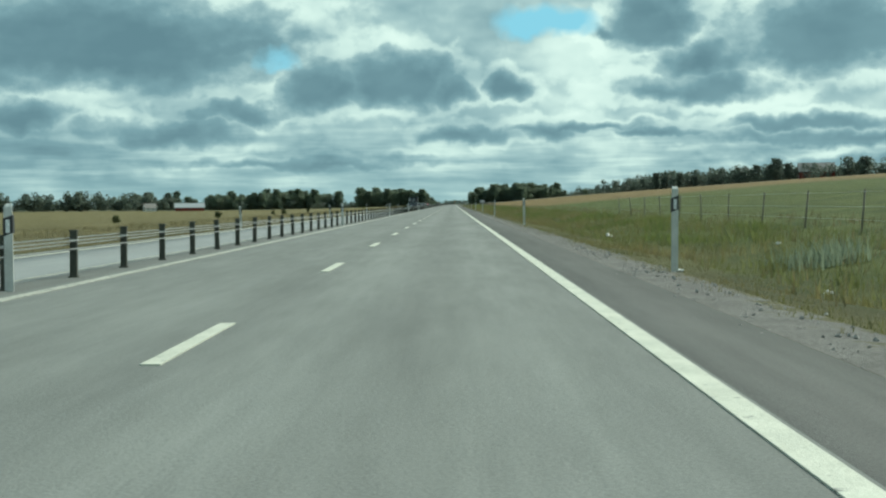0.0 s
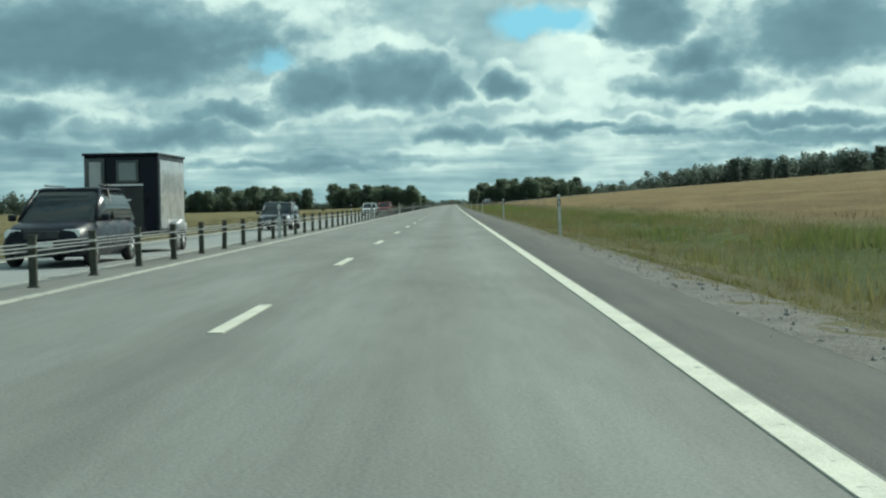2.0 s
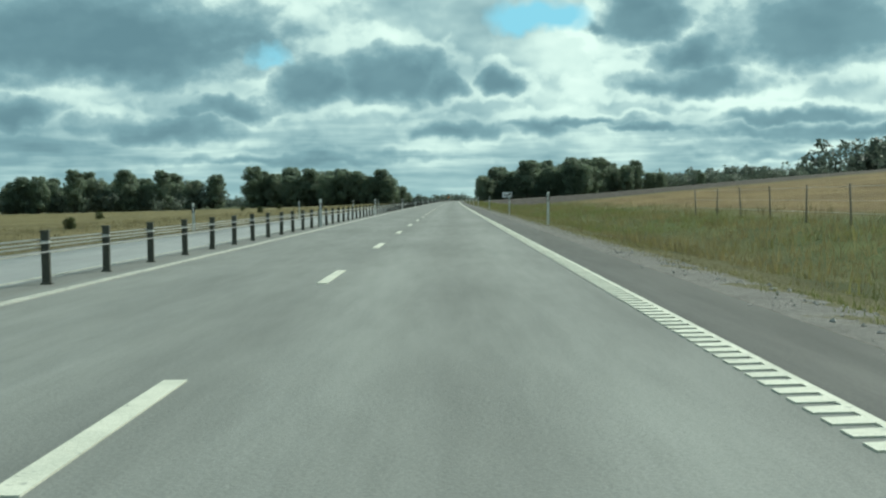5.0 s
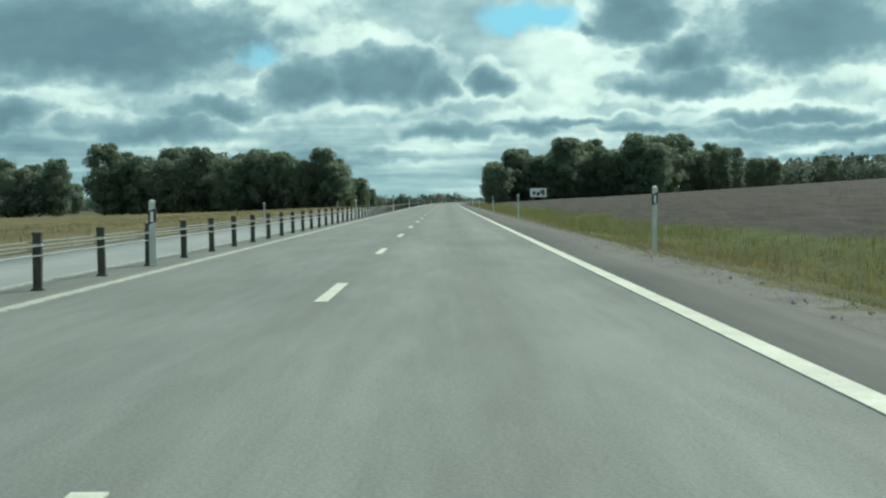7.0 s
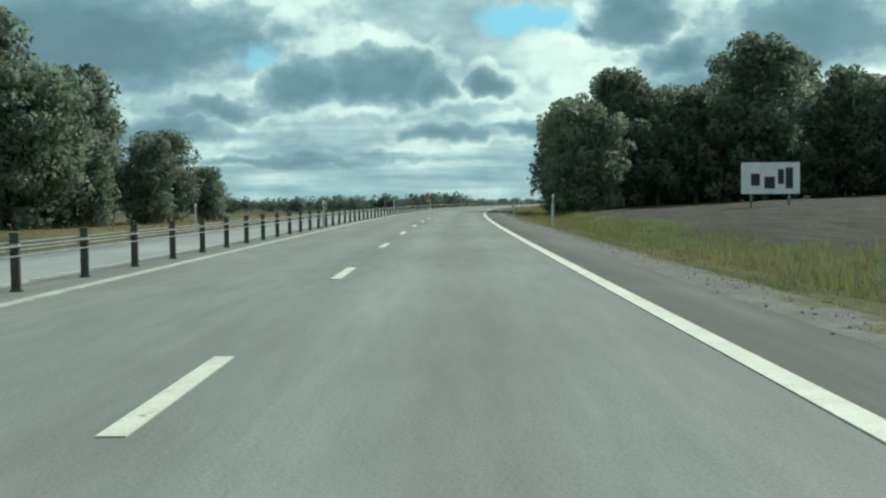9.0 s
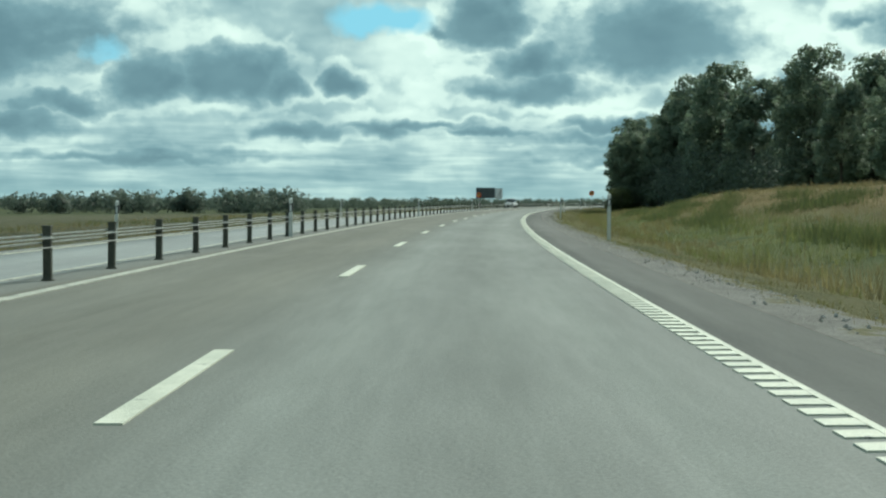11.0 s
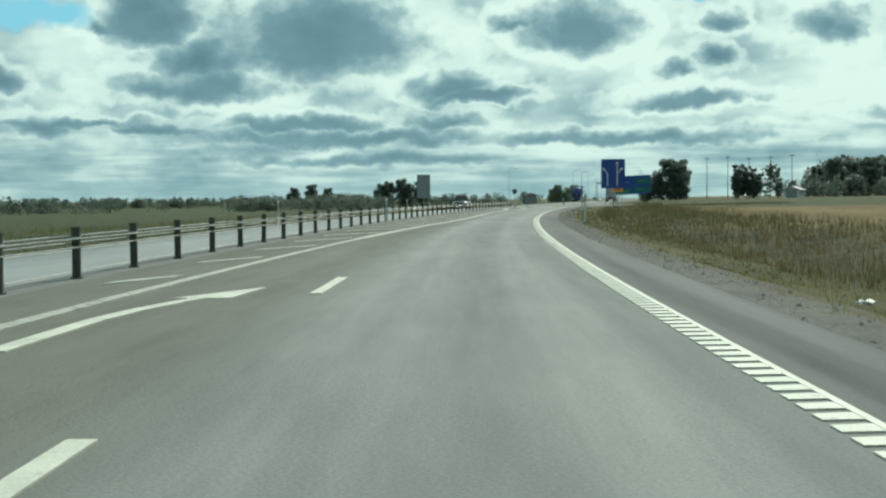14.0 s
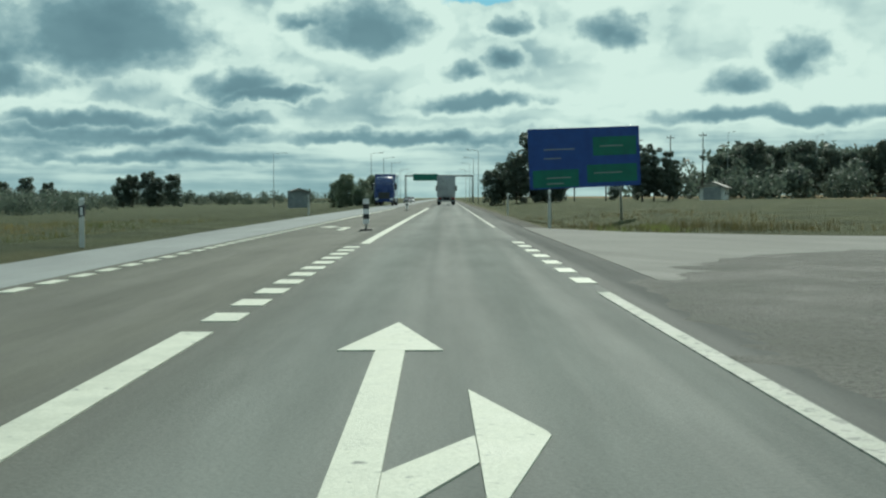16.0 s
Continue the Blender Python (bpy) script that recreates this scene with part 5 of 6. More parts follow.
far_wood("far_wood", [(-190, 1740), (-130, 1765), (-75, 1772), (-10, 1748), (12, 1690)], 6, 10, 6, 73, wood)
far_wood("far_wood", [xy(1955, 60), xy(1962, 95), xy(1950, 150)], 5, 9, 4, 77, wood)
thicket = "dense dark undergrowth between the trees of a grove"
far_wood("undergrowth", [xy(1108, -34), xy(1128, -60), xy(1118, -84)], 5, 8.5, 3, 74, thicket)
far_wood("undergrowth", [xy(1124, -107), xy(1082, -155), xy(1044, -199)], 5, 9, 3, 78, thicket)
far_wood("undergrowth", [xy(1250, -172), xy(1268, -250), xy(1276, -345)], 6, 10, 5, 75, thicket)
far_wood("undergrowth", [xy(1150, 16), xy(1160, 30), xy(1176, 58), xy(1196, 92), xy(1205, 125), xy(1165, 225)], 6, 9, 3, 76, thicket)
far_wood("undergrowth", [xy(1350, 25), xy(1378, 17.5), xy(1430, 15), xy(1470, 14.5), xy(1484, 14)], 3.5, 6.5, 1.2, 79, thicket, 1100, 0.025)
far_wood("far_wood", [(-420, 2250), (-260, 2180)], 8, 14, 12, 72, wood)


# ---- signs ----
def lettering(text, size, thick=0.006):
    cu = bpy.data.curves.new("lettering", "FONT")
    cu.body, cu.size, cu.extrude, cu.align_x, cu.align_y = text, size, thick, "CENTER", "CENTER"
    cu.offset = size * 0.018
    ob = bpy.data.objects.new("lettering", cu)
    scene.collection.objects.link(ob)
    me = bpy.data.meshes.new_from_object(ob.evaluated_get(bpy.context.evaluated_depsgraph_get()))
    bpy.data.objects.remove(ob)
    me.transform(Matrix.Rotation(math.pi / 2, 4, "X"))
    return me


def disc(r, y0, y1, z, sides=40):
    return slab([(r * math.cos(2 * math.pi * i / sides), z + r * math.sin(2 * math.pi * i / sides)) for i in range(sides)], y0, y1)


def ring(r0, r1, y0, y1, z, sides=40):
    bm = bmesh.new()
    loops = [[bm.verts.new((r * math.cos(2 * math.pi * i / sides), y, z + r * math.sin(2 * math.pi * i / sides))) for i in range(sides)] for r, y in ((r0, y0), (r1, y0), (r1, y1), (r0, y1))]
    for a, b in zip(loops, loops[1:] + loops[:1]):
        for i in range(sides):
            bm.faces.new((a[i], a[(i + 1) % sides], b[(i + 1) % sides], b[i]))
    bmesh.ops.recalc_face_normals(bm, faces=bm.faces[:])
    return bm


digits = lettering("70", 0.46)
digits.materials.append(M["sign_black"])


def speed_sign(s, d, zc, plate):
    th = thing("speed_sign", "round orange speed sign with a red rim on a steel post", "road sign", "speed signs")
    part("post", rod((0, 0.04, -0.7), (0, 0.04, zc + 0.3), 0.035), M["galv"], th)
    part("plate", disc(0.4, 0.0, 0.012, zc), M["sign_yellow"], th)
    part("rim", ring(0.31, 0.41, -0.008, 0.016, zc), M["sign_red"], th, "red rim")
    part("back", disc(0.395, 0.014, 0.03, zc), M["sign_back"], th, "grey metal back")
    num = part("number", digits, None, th, "black number 70")
    num.matrix_basis = Matrix.Translation((0, -0.01, zc))
    if plate:
        low = part("sub_plate", box(-0.3, 0.3, -0.002, 0.014, zc - 0.72, zc - 0.46, 0.01), M["sign_yellow"], th, "small orange sub-plate")
        for k, w in enumerate((0.2, 0.24)):
            part("text_bar", box(-w, w, -0.006, -0.001, zc - 0.57 - 0.09 * k, zc - 0.53 - 0.09 * k), M["sign_black"], low)
    x, y = xy(s, d)
    return put(th, x, y, float(land(s, d)), math.degrees(head(s)))


speed_sign(1236, 2.85, 2.75, True)
speed_sign(1233, -15.0, 2.5, True)
speed_sign(1436, 3.0, 2.62, False)
speed_sign(1434.5, -15.0, 2.6, False)


def panel_sign(name, s, d, w, z0, z1, face, label, legs=2, back="sign_back", turn=0.0, group=""):
    """A flat sign on posts; returns it with its board."""
    th = thing(name, label, "road sign", group)
    for k in range(legs):
        x = 0.0 if legs == 1 else (-0.32 + 0.64 * k) * w
        part("post", rod((x, 0.1 if w < 3 else 0.14, -1.0), (x, 0.1 if w < 3 else 0.14, z1 - 0.1), 0.045 if w < 3 else 0.07), M["galv"], th)
    board = part("board", box(-w / 2, w / 2, 0.0, 0.02, z0, z1, 0.006), M[face], th)
    part("back", box(-w / 2 + 0.01, w / 2 - 0.01, 0.021, 0.035, z0 + 0.01, z1 - 0.01), M[back], th, "grey metal back")
    for z in (z0 + 0.25 * (z1 - z0), z0 + 0.75 * (z1 - z0)):
        part("rail", box(-w / 2 + 0.03, w / 2 - 0.03, 0.036, 0.06, z - 0.03, z + 0.03), M["galv"], th)
    x, y = xy(s, d)
    put(th, x, y, float(land(s, d)), math.degrees(head(s)) + turn)
    return th, board


def bar_path(pts, w, y0=-0.008, y1=-0.001):
    """A bent bar drawn on a board, through (x, z) points."""
    bm = bmesh.new()
    for (xa, za), (xb, zb) in zip(pts[:-1], pts[1:]):
        ln = math.hypot(xb - xa, zb - za)
        nx, nz = -(zb - za) / ln * w / 2, (xb - xa) / ln * w / 2
        slab([(xa + nx, za + nz), (xa - nx, za - nz), (xb - nx, zb - nz), (xb + nx, zb + nz)], y0, y1, bm)
    return bm


def arrow_tip(x, z, w, h, ang=0.0):
    c, s = math.cos(ang), math.sin(ang)
    return slab([(x + px * c + pz * s, z - px * s + pz * c) for px, pz in ((-w / 2, 0), (w / 2, 0), (0, h))], -0.008, -0.001)


def merge_sign(s, d, zlow):
    th, board = panel_sign("merge_sign", s, d, 1.36, zlow, zlow + 1.95, "sign_white", "white lane sign with two black lines merging into an arrow", 1, group="merge signs")
    part("border", bar_path([(-0.64, zlow + 0.03), (-0.64, zlow + 1.92), (0.64, zlow + 1.92), (0.64, zlow + 0.03), (-0.64, zlow + 0.03)], 0.03), M["sign_black"], board)
    part("straight_line", bar_path([(0.28, zlow + 0.18), (0.28, zlow + 1.5)], 0.085), M["sign_black"], board)
    part("arrow_tip", arrow_tip(0.28, zlow + 1.45, 0.3, 0.32), M["sign_black"], board)
    part("merging_line", bar_path([(-0.18, zlow + 0.18), (-0.18, zlow + 0.7), (-0.1, zlow + 0.86), (0.2, zlow + 1.08), (0.28, zlow + 1.22)], 0.085), M["sign_black"], board)
    for k in range(2):
        part("text_bar", box(-0.5 + 0.16 * k, -0.4 + 0.16 * k, -0.006, -0.001, zlow + 1.72, zlow + 1.78), M["sign_black"], board)


merge_sign(1466, 4.45, 2.42)
merge_sign(1466, -16.75, 2.13)
panel_sign("road_sign", 1467, -19.45, 3.6, 2.13, 4.13, "dark_back", "large road sign seen from its dark grey back", 2)
panel_sign("road_sign", 1650, -15.95, 1.5, 1.85, 4.5, "sign_back", "tall narrow road sign seen from its grey back", 1)

th, board = panel_sign("lane_sign", 1596, 4.8, 1.62, 2.2, 4.2, "sign_blue", "blue lane sign with white branching arrows", 1)
part("left_lane", bar_path([(-0.38, 2.35), (-0.38, 3.2), (-0.62, 3.5)], 0.06), M["sign_white"], board)
part("arrow_tip", arrow_tip(-0.6, 3.47, 0.2, 0.2, -0.7), M["sign_white"], board)
part("right_lane", bar_path([(0.28, 2.35), (0.28, 3.9)], 0.06), M["sign_white"], board)
part("arrow_tip", arrow_tip(0.28, 3.86, 0.22, 0.2), M["sign_white"], board)
part("branch", bar_path([(0.28, 3.2), (0.55, 3.5)], 0.055), M["sign_white"], board)
part("arrow_tip", arrow_tip(0.53, 3.47, 0.2, 0.2, 0.75), M["sign_white"], board)

th, board = panel_sign("direction_sign", 1743, 6.2, 6.6, 2.15, 5.5, "sign_blue", "very large blue and green direction sign at a junction", 2, turn=-14)
part("green_field", box(-3.1, -0.4, -0.006, -0.001, 2.2, 3.2), M["sign_green"], board, "green field")
part("green_field", box(0.1, 3.1, -0.006, -0.001, 2.4, 3.4), M["sign_green"], board, "green field")
part("green_field", box(0.5, 3.1, -0.006, -0.001, 3.9, 4.95), M["sign_green"], board, "green field")
part("border", bar_path([(-3.24, 2.2), (-3.24, 5.44), (3.24, 5.44), (3.24, 2.2), (-3.24, 2.2)], 0.045), M["sign_blue"], board)
for x0, x1, z in ((-2.3, -0.9, 2.72), (-2.3, -1.3, 2.4), (0.5, 2.2, 2.9), (-2.4, -0.6, 4.3), (-2.4, -1.4, 3.8), (0.9, 2.3, 4.4)):
    part("text_bar", box(x0, x1, -0.011, -0.007, z, z + 0.06), M["sign_back"], board)
th.matrix_basis = th.matrix_basis @ pose(0, 0, 0, 0, -2.6, 0)
th, board = panel_sign("local_sign", 1686, 4.85, 1.6, 1.85, 2.75, "sign_yellow", "small orange direction sign at the side road", 1)
for z in (2.55, 2.2):
    part("text_bar", box(-0.55, 0.5, -0.006, -0.001, z, z + 0.13), M["sign_black"], board)
th, board = panel_sign("field_sign", 1098, 19.0, 3.9, 0.85, 2.95, "sign_white", "white advertising board standing in a field", 2)
for x0, x1, z0, z1 in ((-1.3, -0.7, 1.4, 2.2), (-0.4, 0.3, 1.2, 2.0), (0.5, 0.9, 1.5, 2.5), (1.0, 1.5, 1.2, 2.6)):
    part("text_bar", box(x0, x1, -0.006, -0.001, z0, z1), M["sign_black"], board)


def marker_post(s, d, tall, top):
    """A striped island marker, with or without a round sign over it."""
    th = thing("island_marker", "black and white striped island marker" + (" under a round sign" if top else ""), "road sign")
    part("post", rod((0, 0, -0.1), (0, 0, tall), 0.035), M["galv"], th)
    n = 5
    for k in range(n):
        z0 = 0.22 + 0.16 * k
        part("stripe", box(-0.1, 0.1, -0.05, -0.036, z0, z0 + 0.158, 0.004), M["sign_black" if k % 2 else "sign_white"], th)
    part("foot", box(-0.2, 0.2, -0.16, 0.16, 0.0, 0.06, 0.02), M["black_plastic"], th)
    if top:
        part("sign_disc", disc(0.3, -0.05, -0.035, tall - 0.1), M["dark_back"], th, "dark back of a round sign")
    x, y = xy(s, d)
    return put(th, x, y, 0.0, math.degrees(head(s)))


marker_post(1666, -7.2, 2.0, True)
marker_post(1712, -4.3, 1.05, False)
marker_post(1776, -5.0, 1.05, False)


def lamp_post(s, d, tall, arm):
    th = thing("street_lamp", "tall grey steel street lamp with a short arm", "street lamp", "street lamps")
    part("pole", rod((0, 0, -0.3), (0, 0, tall), 0.09, 0.05), M["galv"], th)
    part("arm", rod((0, 0, tall - 0.05), (arm, 0, tall + 0.2), 0.04, 0.035), M["galv"], th)
    part("lamp_head", box(min(arm, arm * 1.35), max(arm, arm * 1.35), -0.12, 0.12, tall + 0.14, tall + 0.26, 0.03), M["sign_back"], th, "flat grey lamp head")
    x, y = xy(s, d)
    return put(th, x, y, float(land(s, d)), math.degrees(head(s)))


for s, d, t, a in ((2000, -45.9, 13.5, 2.6), (1930, -17, 10.5, 1.8), (1960, -16, 10.5, 1.8), (2000, -16, 10.5, 1.8), (1935, 4.5, 11, -1.8), (1985, 4.5, 11, -1.8), (2040, 4.5, 11, -1.8), (2060, -16, 10, 1.8), (2120, -16, 10, 1.8), (2120, 4.5, 11, -1.8)):
    lamp_post(s, d, t, a)
for k in range(8):
    lamp_post(1985 + 9 * k, 66 + 24 * k, 16 - 0.6 * k, 1.2)

gantry = thing("sign_gantry", "overhead green direction sign on a steel gantry", "gantry")
for x in (-8.5, 8.5):
    part("leg", rod((x, 0, -0.2), (x, 0, 6.6), 0.16), M["galv"], gantry)
part("beam", box(-8.6, 8.6, -0.15, 0.15, 6.3, 6.75, 0.03), M["galv"], gantry)
part("sign_board", box(-6.5, -0.2, -0.26, -0.2, 5.3, 7.0, 0.01), M["sign_green"], gantry, "green sign board")
gx, gy = xy(2000, -4.0)
put(gantry, gx, gy, 0.0, math.degrees(head(2000)))


def utility_pole(x, y, tall):
    th = thing("utility_pole", "tall thin dark pole with a short crossarm", "pole", "distant poles")
    part("pole", rod((0, 0, -0.5), (0, 0, tall), 0.16, 0.1, 10), M["bark"], th)
    part("crossarm", box(-0.9, 0.9, -0.06, 0.06, tall - 0.7, tall - 0.55, 0.01), M["bark"], th)
    part("insulator", rod((0.7, 0, tall - 0.55), (0.7, 0, tall - 0.3), 0.06, 0.04, 8), M["galv"], th)
    part("insulator", rod((-0.7, 0, tall - 0.55), (-0.7, 0, tall - 0.3), 0.06, 0.04, 8), M["galv"], th)
    return put(th, x, y, land_xy(x, y), 40)


for k in range(6):
    utility_pole(323 + 5.4 * k, 1886 - 4.6 * k, 14.0 + 0.4 * (k % 3))


# ---- vehicles ----
def loft(stations, bm=None):
    """A rounded body through stations (y, half width low, half width high, z low, z high)."""
    bm = bm or bmesh.new()
    rings = []
    for y, wl, wh, z0, z1 in stations:
        h = z1 - z0
        half = [(wl * 0.82, z0), (wl * 0.97, z0 + 0.14 * h), (wl, z0 + 0.4 * h), ((wl + wh) / 2, z0 + 0.72 * h), (wh * 0.96, z1 - 0.06 * h), (wh * 0.8, z1)]
        rings.append([bm.verts.new((x, y, z)) for x, z in half] + [bm.verts.new((-x, y, z)) for x, z in reversed(half)])
    n = len(rings[0])
    for a, b in zip(rings[:-1], rings[1:]):
        for i in range(n):
            bm.faces.new((a[i], b[i], b[(i + 1) % n], a[(i + 1) % n])).smooth = True
    bm.faces.new(rings[0])
    bm.faces.new(rings[-1][::-1])
    bmesh.ops.recalc_face_normals(bm, faces=bm.faces[:])
    return bm


def wheel(parent, x, y, r, w):
    side = 1 if x > 0 else -1
    bm = bmesh.new()
    prof = [(r * 0.62, -w / 2), (r * 0.93, -w / 2), (r, -w * 0.32), (r, w * 0.32), (r * 0.93, w / 2), (r * 0.62, w / 2)]
    n = 24
    grid = [[bm.verts.new((x + o, y + q * math.cos(2 * math.pi * i / n), r + q * math.sin(2 * math.pi * i / n))) for q, o in prof] for i in range(n)]
    for i in range(n):
        for j in range(len(prof)):
            k = (j + 1) % len(prof)
            bm.faces.new((grid[i][j], grid[(i + 1) % n][j], grid[(i + 1) % n][k], grid[i][k])).smooth = True
    bmesh.ops.recalc_face_normals(bm, faces=bm.faces[:])
    wh = part("wheel", bm, M["tyre"], parent)
    rim = rod((x + side * w * 0.38, y, r), (x + side * w * 0.44, y, r), r * 0.64, r * 0.58, 20)
    for k in range(5):
        a = 2 * math.pi * k / 5
        rod((x + side * w * 0.46, y, r), (x + side * w * 0.46, y + r * 0.55 * math.cos(a), r + r * 0.55 * math.sin(a)), r * 0.09, r * 0.07, 6, rim)
    part("rim", rim, M["rim"], wh, "silver rim")
    return wh


def car(name, label, paint, length, width, tall, bonnet, deck, rack=False):
    """A car that faces +y: body, glass house, roof, lamps, wheels."""
    th = thing(name, label, "car", "oncoming cars")
    w, L = width / 2, length / 2
    belt = tall * 0.58
    front_z = tall * 0.5
    body = loft([(-L, w * 0.86, w * 0.78, 0.34, belt * 0.92), (-L + 0.12, w * 0.96, w * 0.88, 0.24, belt), (-L + 0.9, w, w * 0.93, 0.2, belt), (0, w, w * 0.93, 0.2, belt),
                 (L - bonnet, w, w * 0.92, 0.2, belt), (L - bonnet * 0.45, w * 0.99, w * 0.88, 0.22, front_z + 0.08), (L - 0.18, w * 0.94, w * 0.8, 0.24, front_z), (L, w * 0.84, w * 0.72, 0.34, front_z * 0.86)])
    part("body", body, M[paint], th)
    ys = [(-L + deck * 0.3, 0.0), (-L + deck + 0.15, 0.94), (-0.1, 1.0), (L - bonnet - 0.75, 0.97), (L - bonnet + 0.1, 0.0)]
    house = loft([(y, w * 0.93, w * (0.93 - 0.18 * k), belt - 0.05, belt - 0.02 + (tall - belt - 0.03) * k) for y, k in ys])
    panes = {"windscreen": lambda c, n: c.y > ys[3][0], "rear_window": lambda c, n: c.y < ys[1][0], "side_window": lambda c, n: ys[1][0] <= c.y <= ys[3][0] and c.x > 0, "side_window.001": lambda c, n: ys[1][0] <= c.y <= ys[3][0] and c.x < 0}
    for pane, keep in panes.items():
        own = house.copy()
        own.normal_update()
        bmesh.ops.delete(own, geom=[f for f in own.faces if not keep(f.calc_center_median(), f.normal)], context="FACES")
        part(pane.split(".")[0], own, M["glass"], th, "dark tinted glass")
    house.free()
    roof = loft([(-L + deck + 0.1, w * 0.76, w * 0.7, tall - 0.085, tall - 0.045), (-L + deck + 0.4, w * 0.78, w * 0.7, tall - 0.07, tall), (L - bonnet - 1.0, w * 0.78, w * 0.7, tall - 0.07, tall), (L - bonnet - 0.72, w * 0.77, w * 0.7, tall - 0.1, tall - 0.05)])
    part("roof", roof, M[paint], th)
    for sx in (-1, 1):
        part("pillar", rod((sx * w * 0.9, L - bonnet + 0.08, belt), (sx * w * 0.77, L - bonnet - 0.76, tall - 0.06), 0.04, 0.035, 8), M[paint], th)
        part("pillar", rod((sx * w * 0.92, -0.15, belt), (sx * w * 0.78, -0.2, tall - 0.06), 0.045, 0.04, 8), M["black_plastic"], th)
        part("headlight", loft([(L - 0.4, 0.1, 0.1, front_z - 0.2, front_z - 0.02), (L - 0.07, 0.19, 0.17, front_z - 0.24, front_z - 0.06)]), M["lamp_glass"], th, "clear headlight").matrix_basis = Matrix.Translation((sx * w * 0.66, 0, 0))
        part("tail_light", box(sx * w * 0.72 - 0.12, sx * w * 0.72 + 0.12, -L - 0.01, -L + 0.12, belt * 0.68, belt * 0.9, 0.03), M["tail_red"], th, "red tail light")
        part("mirror", box(sx * (w + 0.1) - 0.09, sx * (w + 0.1) + 0.09, L - bonnet - 0.12, L - bonnet + 0.02, belt - 0.02, belt + 0.13, 0.04), M[paint], th)
        for wy in (L - 0.82, -L + 0.78):
            wheel(th, sx * (w - 0.1), wy, 0.33 if tall < 1.6 else 0.37, 0.21)
        if rack:
            part("roof_rail", rod((sx * w * 0.66, -L + deck + 0.5, tall + 0.05), (sx * w * 0.66, L - bonnet - 1.1, tall + 0.05), 0.02, sides=6), M["black_plastic"], th)
    part("grille", box(-w * 0.4, w * 0.4, L - 0.09, L + 0.012, front_z - 0.26, front_z - 0.08, 0.02), M["black_plastic"], th, "black grille")
    part("air_intake", box(-w * 0.62, w * 0.62, L - 0.1, L + 0.015, 0.3, 0.44, 0.02), M["black_plastic"], th)
    part("number_plate", box(-0.26, 0.26, L + 0.01, L + 0.03, 0.46, 0.57, 0.004), M["plate"], th, "plain white plate")
    return th


def stand(th, s, d, back=False):
    x, y = xy(s, d)
    put(th, x, y, 0.0, math.degrees(head(s)) + (180 if back else 0))
    th.scale = (U * 0.84, U * 0.86, U * 0.82)
    return th


stand(car("suv", "dark navy off-road car towing a horse trailer", "car_navy", 4.8, 1.92, 1.82, 1.25, 0.45, True), 251.4, -9.0, True)
stand(car("estate_car", "grey estate car with headlights facing the barrier", "car_grey", 4.6, 1.8, 1.5, 1.25, 0.5, True), 284.6, -9.3, True)
stand(car("hatchback", "white hatchback on the opposite lane", "car_white", 4.2, 1.76, 1.47, 1.15, 0.4), 352, -9.4, True)
stand(car("estate_car", "red estate car with roof rails on the opposite lane", "car_red", 4.6, 1.8, 1.55, 1.2, 0.45, True), 373, -9.0, True)
stand(car("suv", "white off-road car on the opposite lane", "car_white", 4.7, 1.9, 1.75, 1.2, 0.42, True), 1432.5, -9.5, True)
stand(car("suv", "dark grey off-road car with lit chrome details", "car_grey", 4.7, 1.9, 1.72, 1.2, 0.42, True), 1639.4, -10.3, True)


def horse_trailer(s, d):
    th = thing("horse_trailer", "tall dark horse trailer with white stripes behind a car", "trailer")
    part("box_body", box(-1.02, 1.02, -1.75, 1.6, 0.5, 2.74, 0.07), M["car_navy"], th)
    part("roof", box(-1.05, 1.05, -1.8, 1.66, 2.72, 2.8, 0.03), M["car_navy"], th)
    part("nose_panel", box(0.42, 0.98, 1.58, 1.68, 0.62, 2.66, 0.03), M["glass"], th, "dark glossy panel")
    part("poster", box(0.52, 0.84, 1.67, 1.7, 1.85, 2.55, 0.015), M["truck_grey"], th, "grey picture panel")
    part("front_window", box(-0.5, 0.12, 1.58, 1.66, 1.95, 2.6, 0.03), M["glass"], th, "dark window")
    part("picture", box(-0.42, 0.04, 1.655, 1.675, 2.03, 2.52, 0.01), M["sign_back"], th, "grey picture")
    part("lower_panel", box(-0.62, 0.34, 1.57, 1.64, 0.62, 1.86, 0.03), M["black_plastic"], th, "black panel")
    part("side_panel", box(-1.06, -1.0, -1.5, 1.5, 0.66, 2.6, 0.02), M["truck_grey"], th, "grey side panel")
    for z, x0, x1 in ((1.88, -0.62, 0.36), (1.46, -0.28, 0.22)):
        part("stripe", box(x0, x1, 1.66, 1.69, z, z + 0.05), M["sign_white"], th, "white stripe")
    for sx in (-1, 1):
        part("mudguard", loft([(-0.9, 0.14, 0.12, 0.55, 0.8), (-0.3, 0.16, 0.14, 0.62, 0.92), (0.5, 0.14, 0.12, 0.55, 0.8)]), M["galv"], th).matrix_basis = Matrix.Translation((sx * 1.12, 0, 0))
        for wy in (-0.62, 0.12):
            wheel(th, sx * 1.12, wy, 0.32, 0.2)
    part("drawbar", rod((0, 1.6, 0.5), (0, 3.1, 0.48), 0.06, 0.04), M["galv"], th)
    stand(th, s, d, True)
    th.scale = (U * 0.87, U * 0.9, U * 0.85)
    return th


horse_trailer(258.0, -9.35)


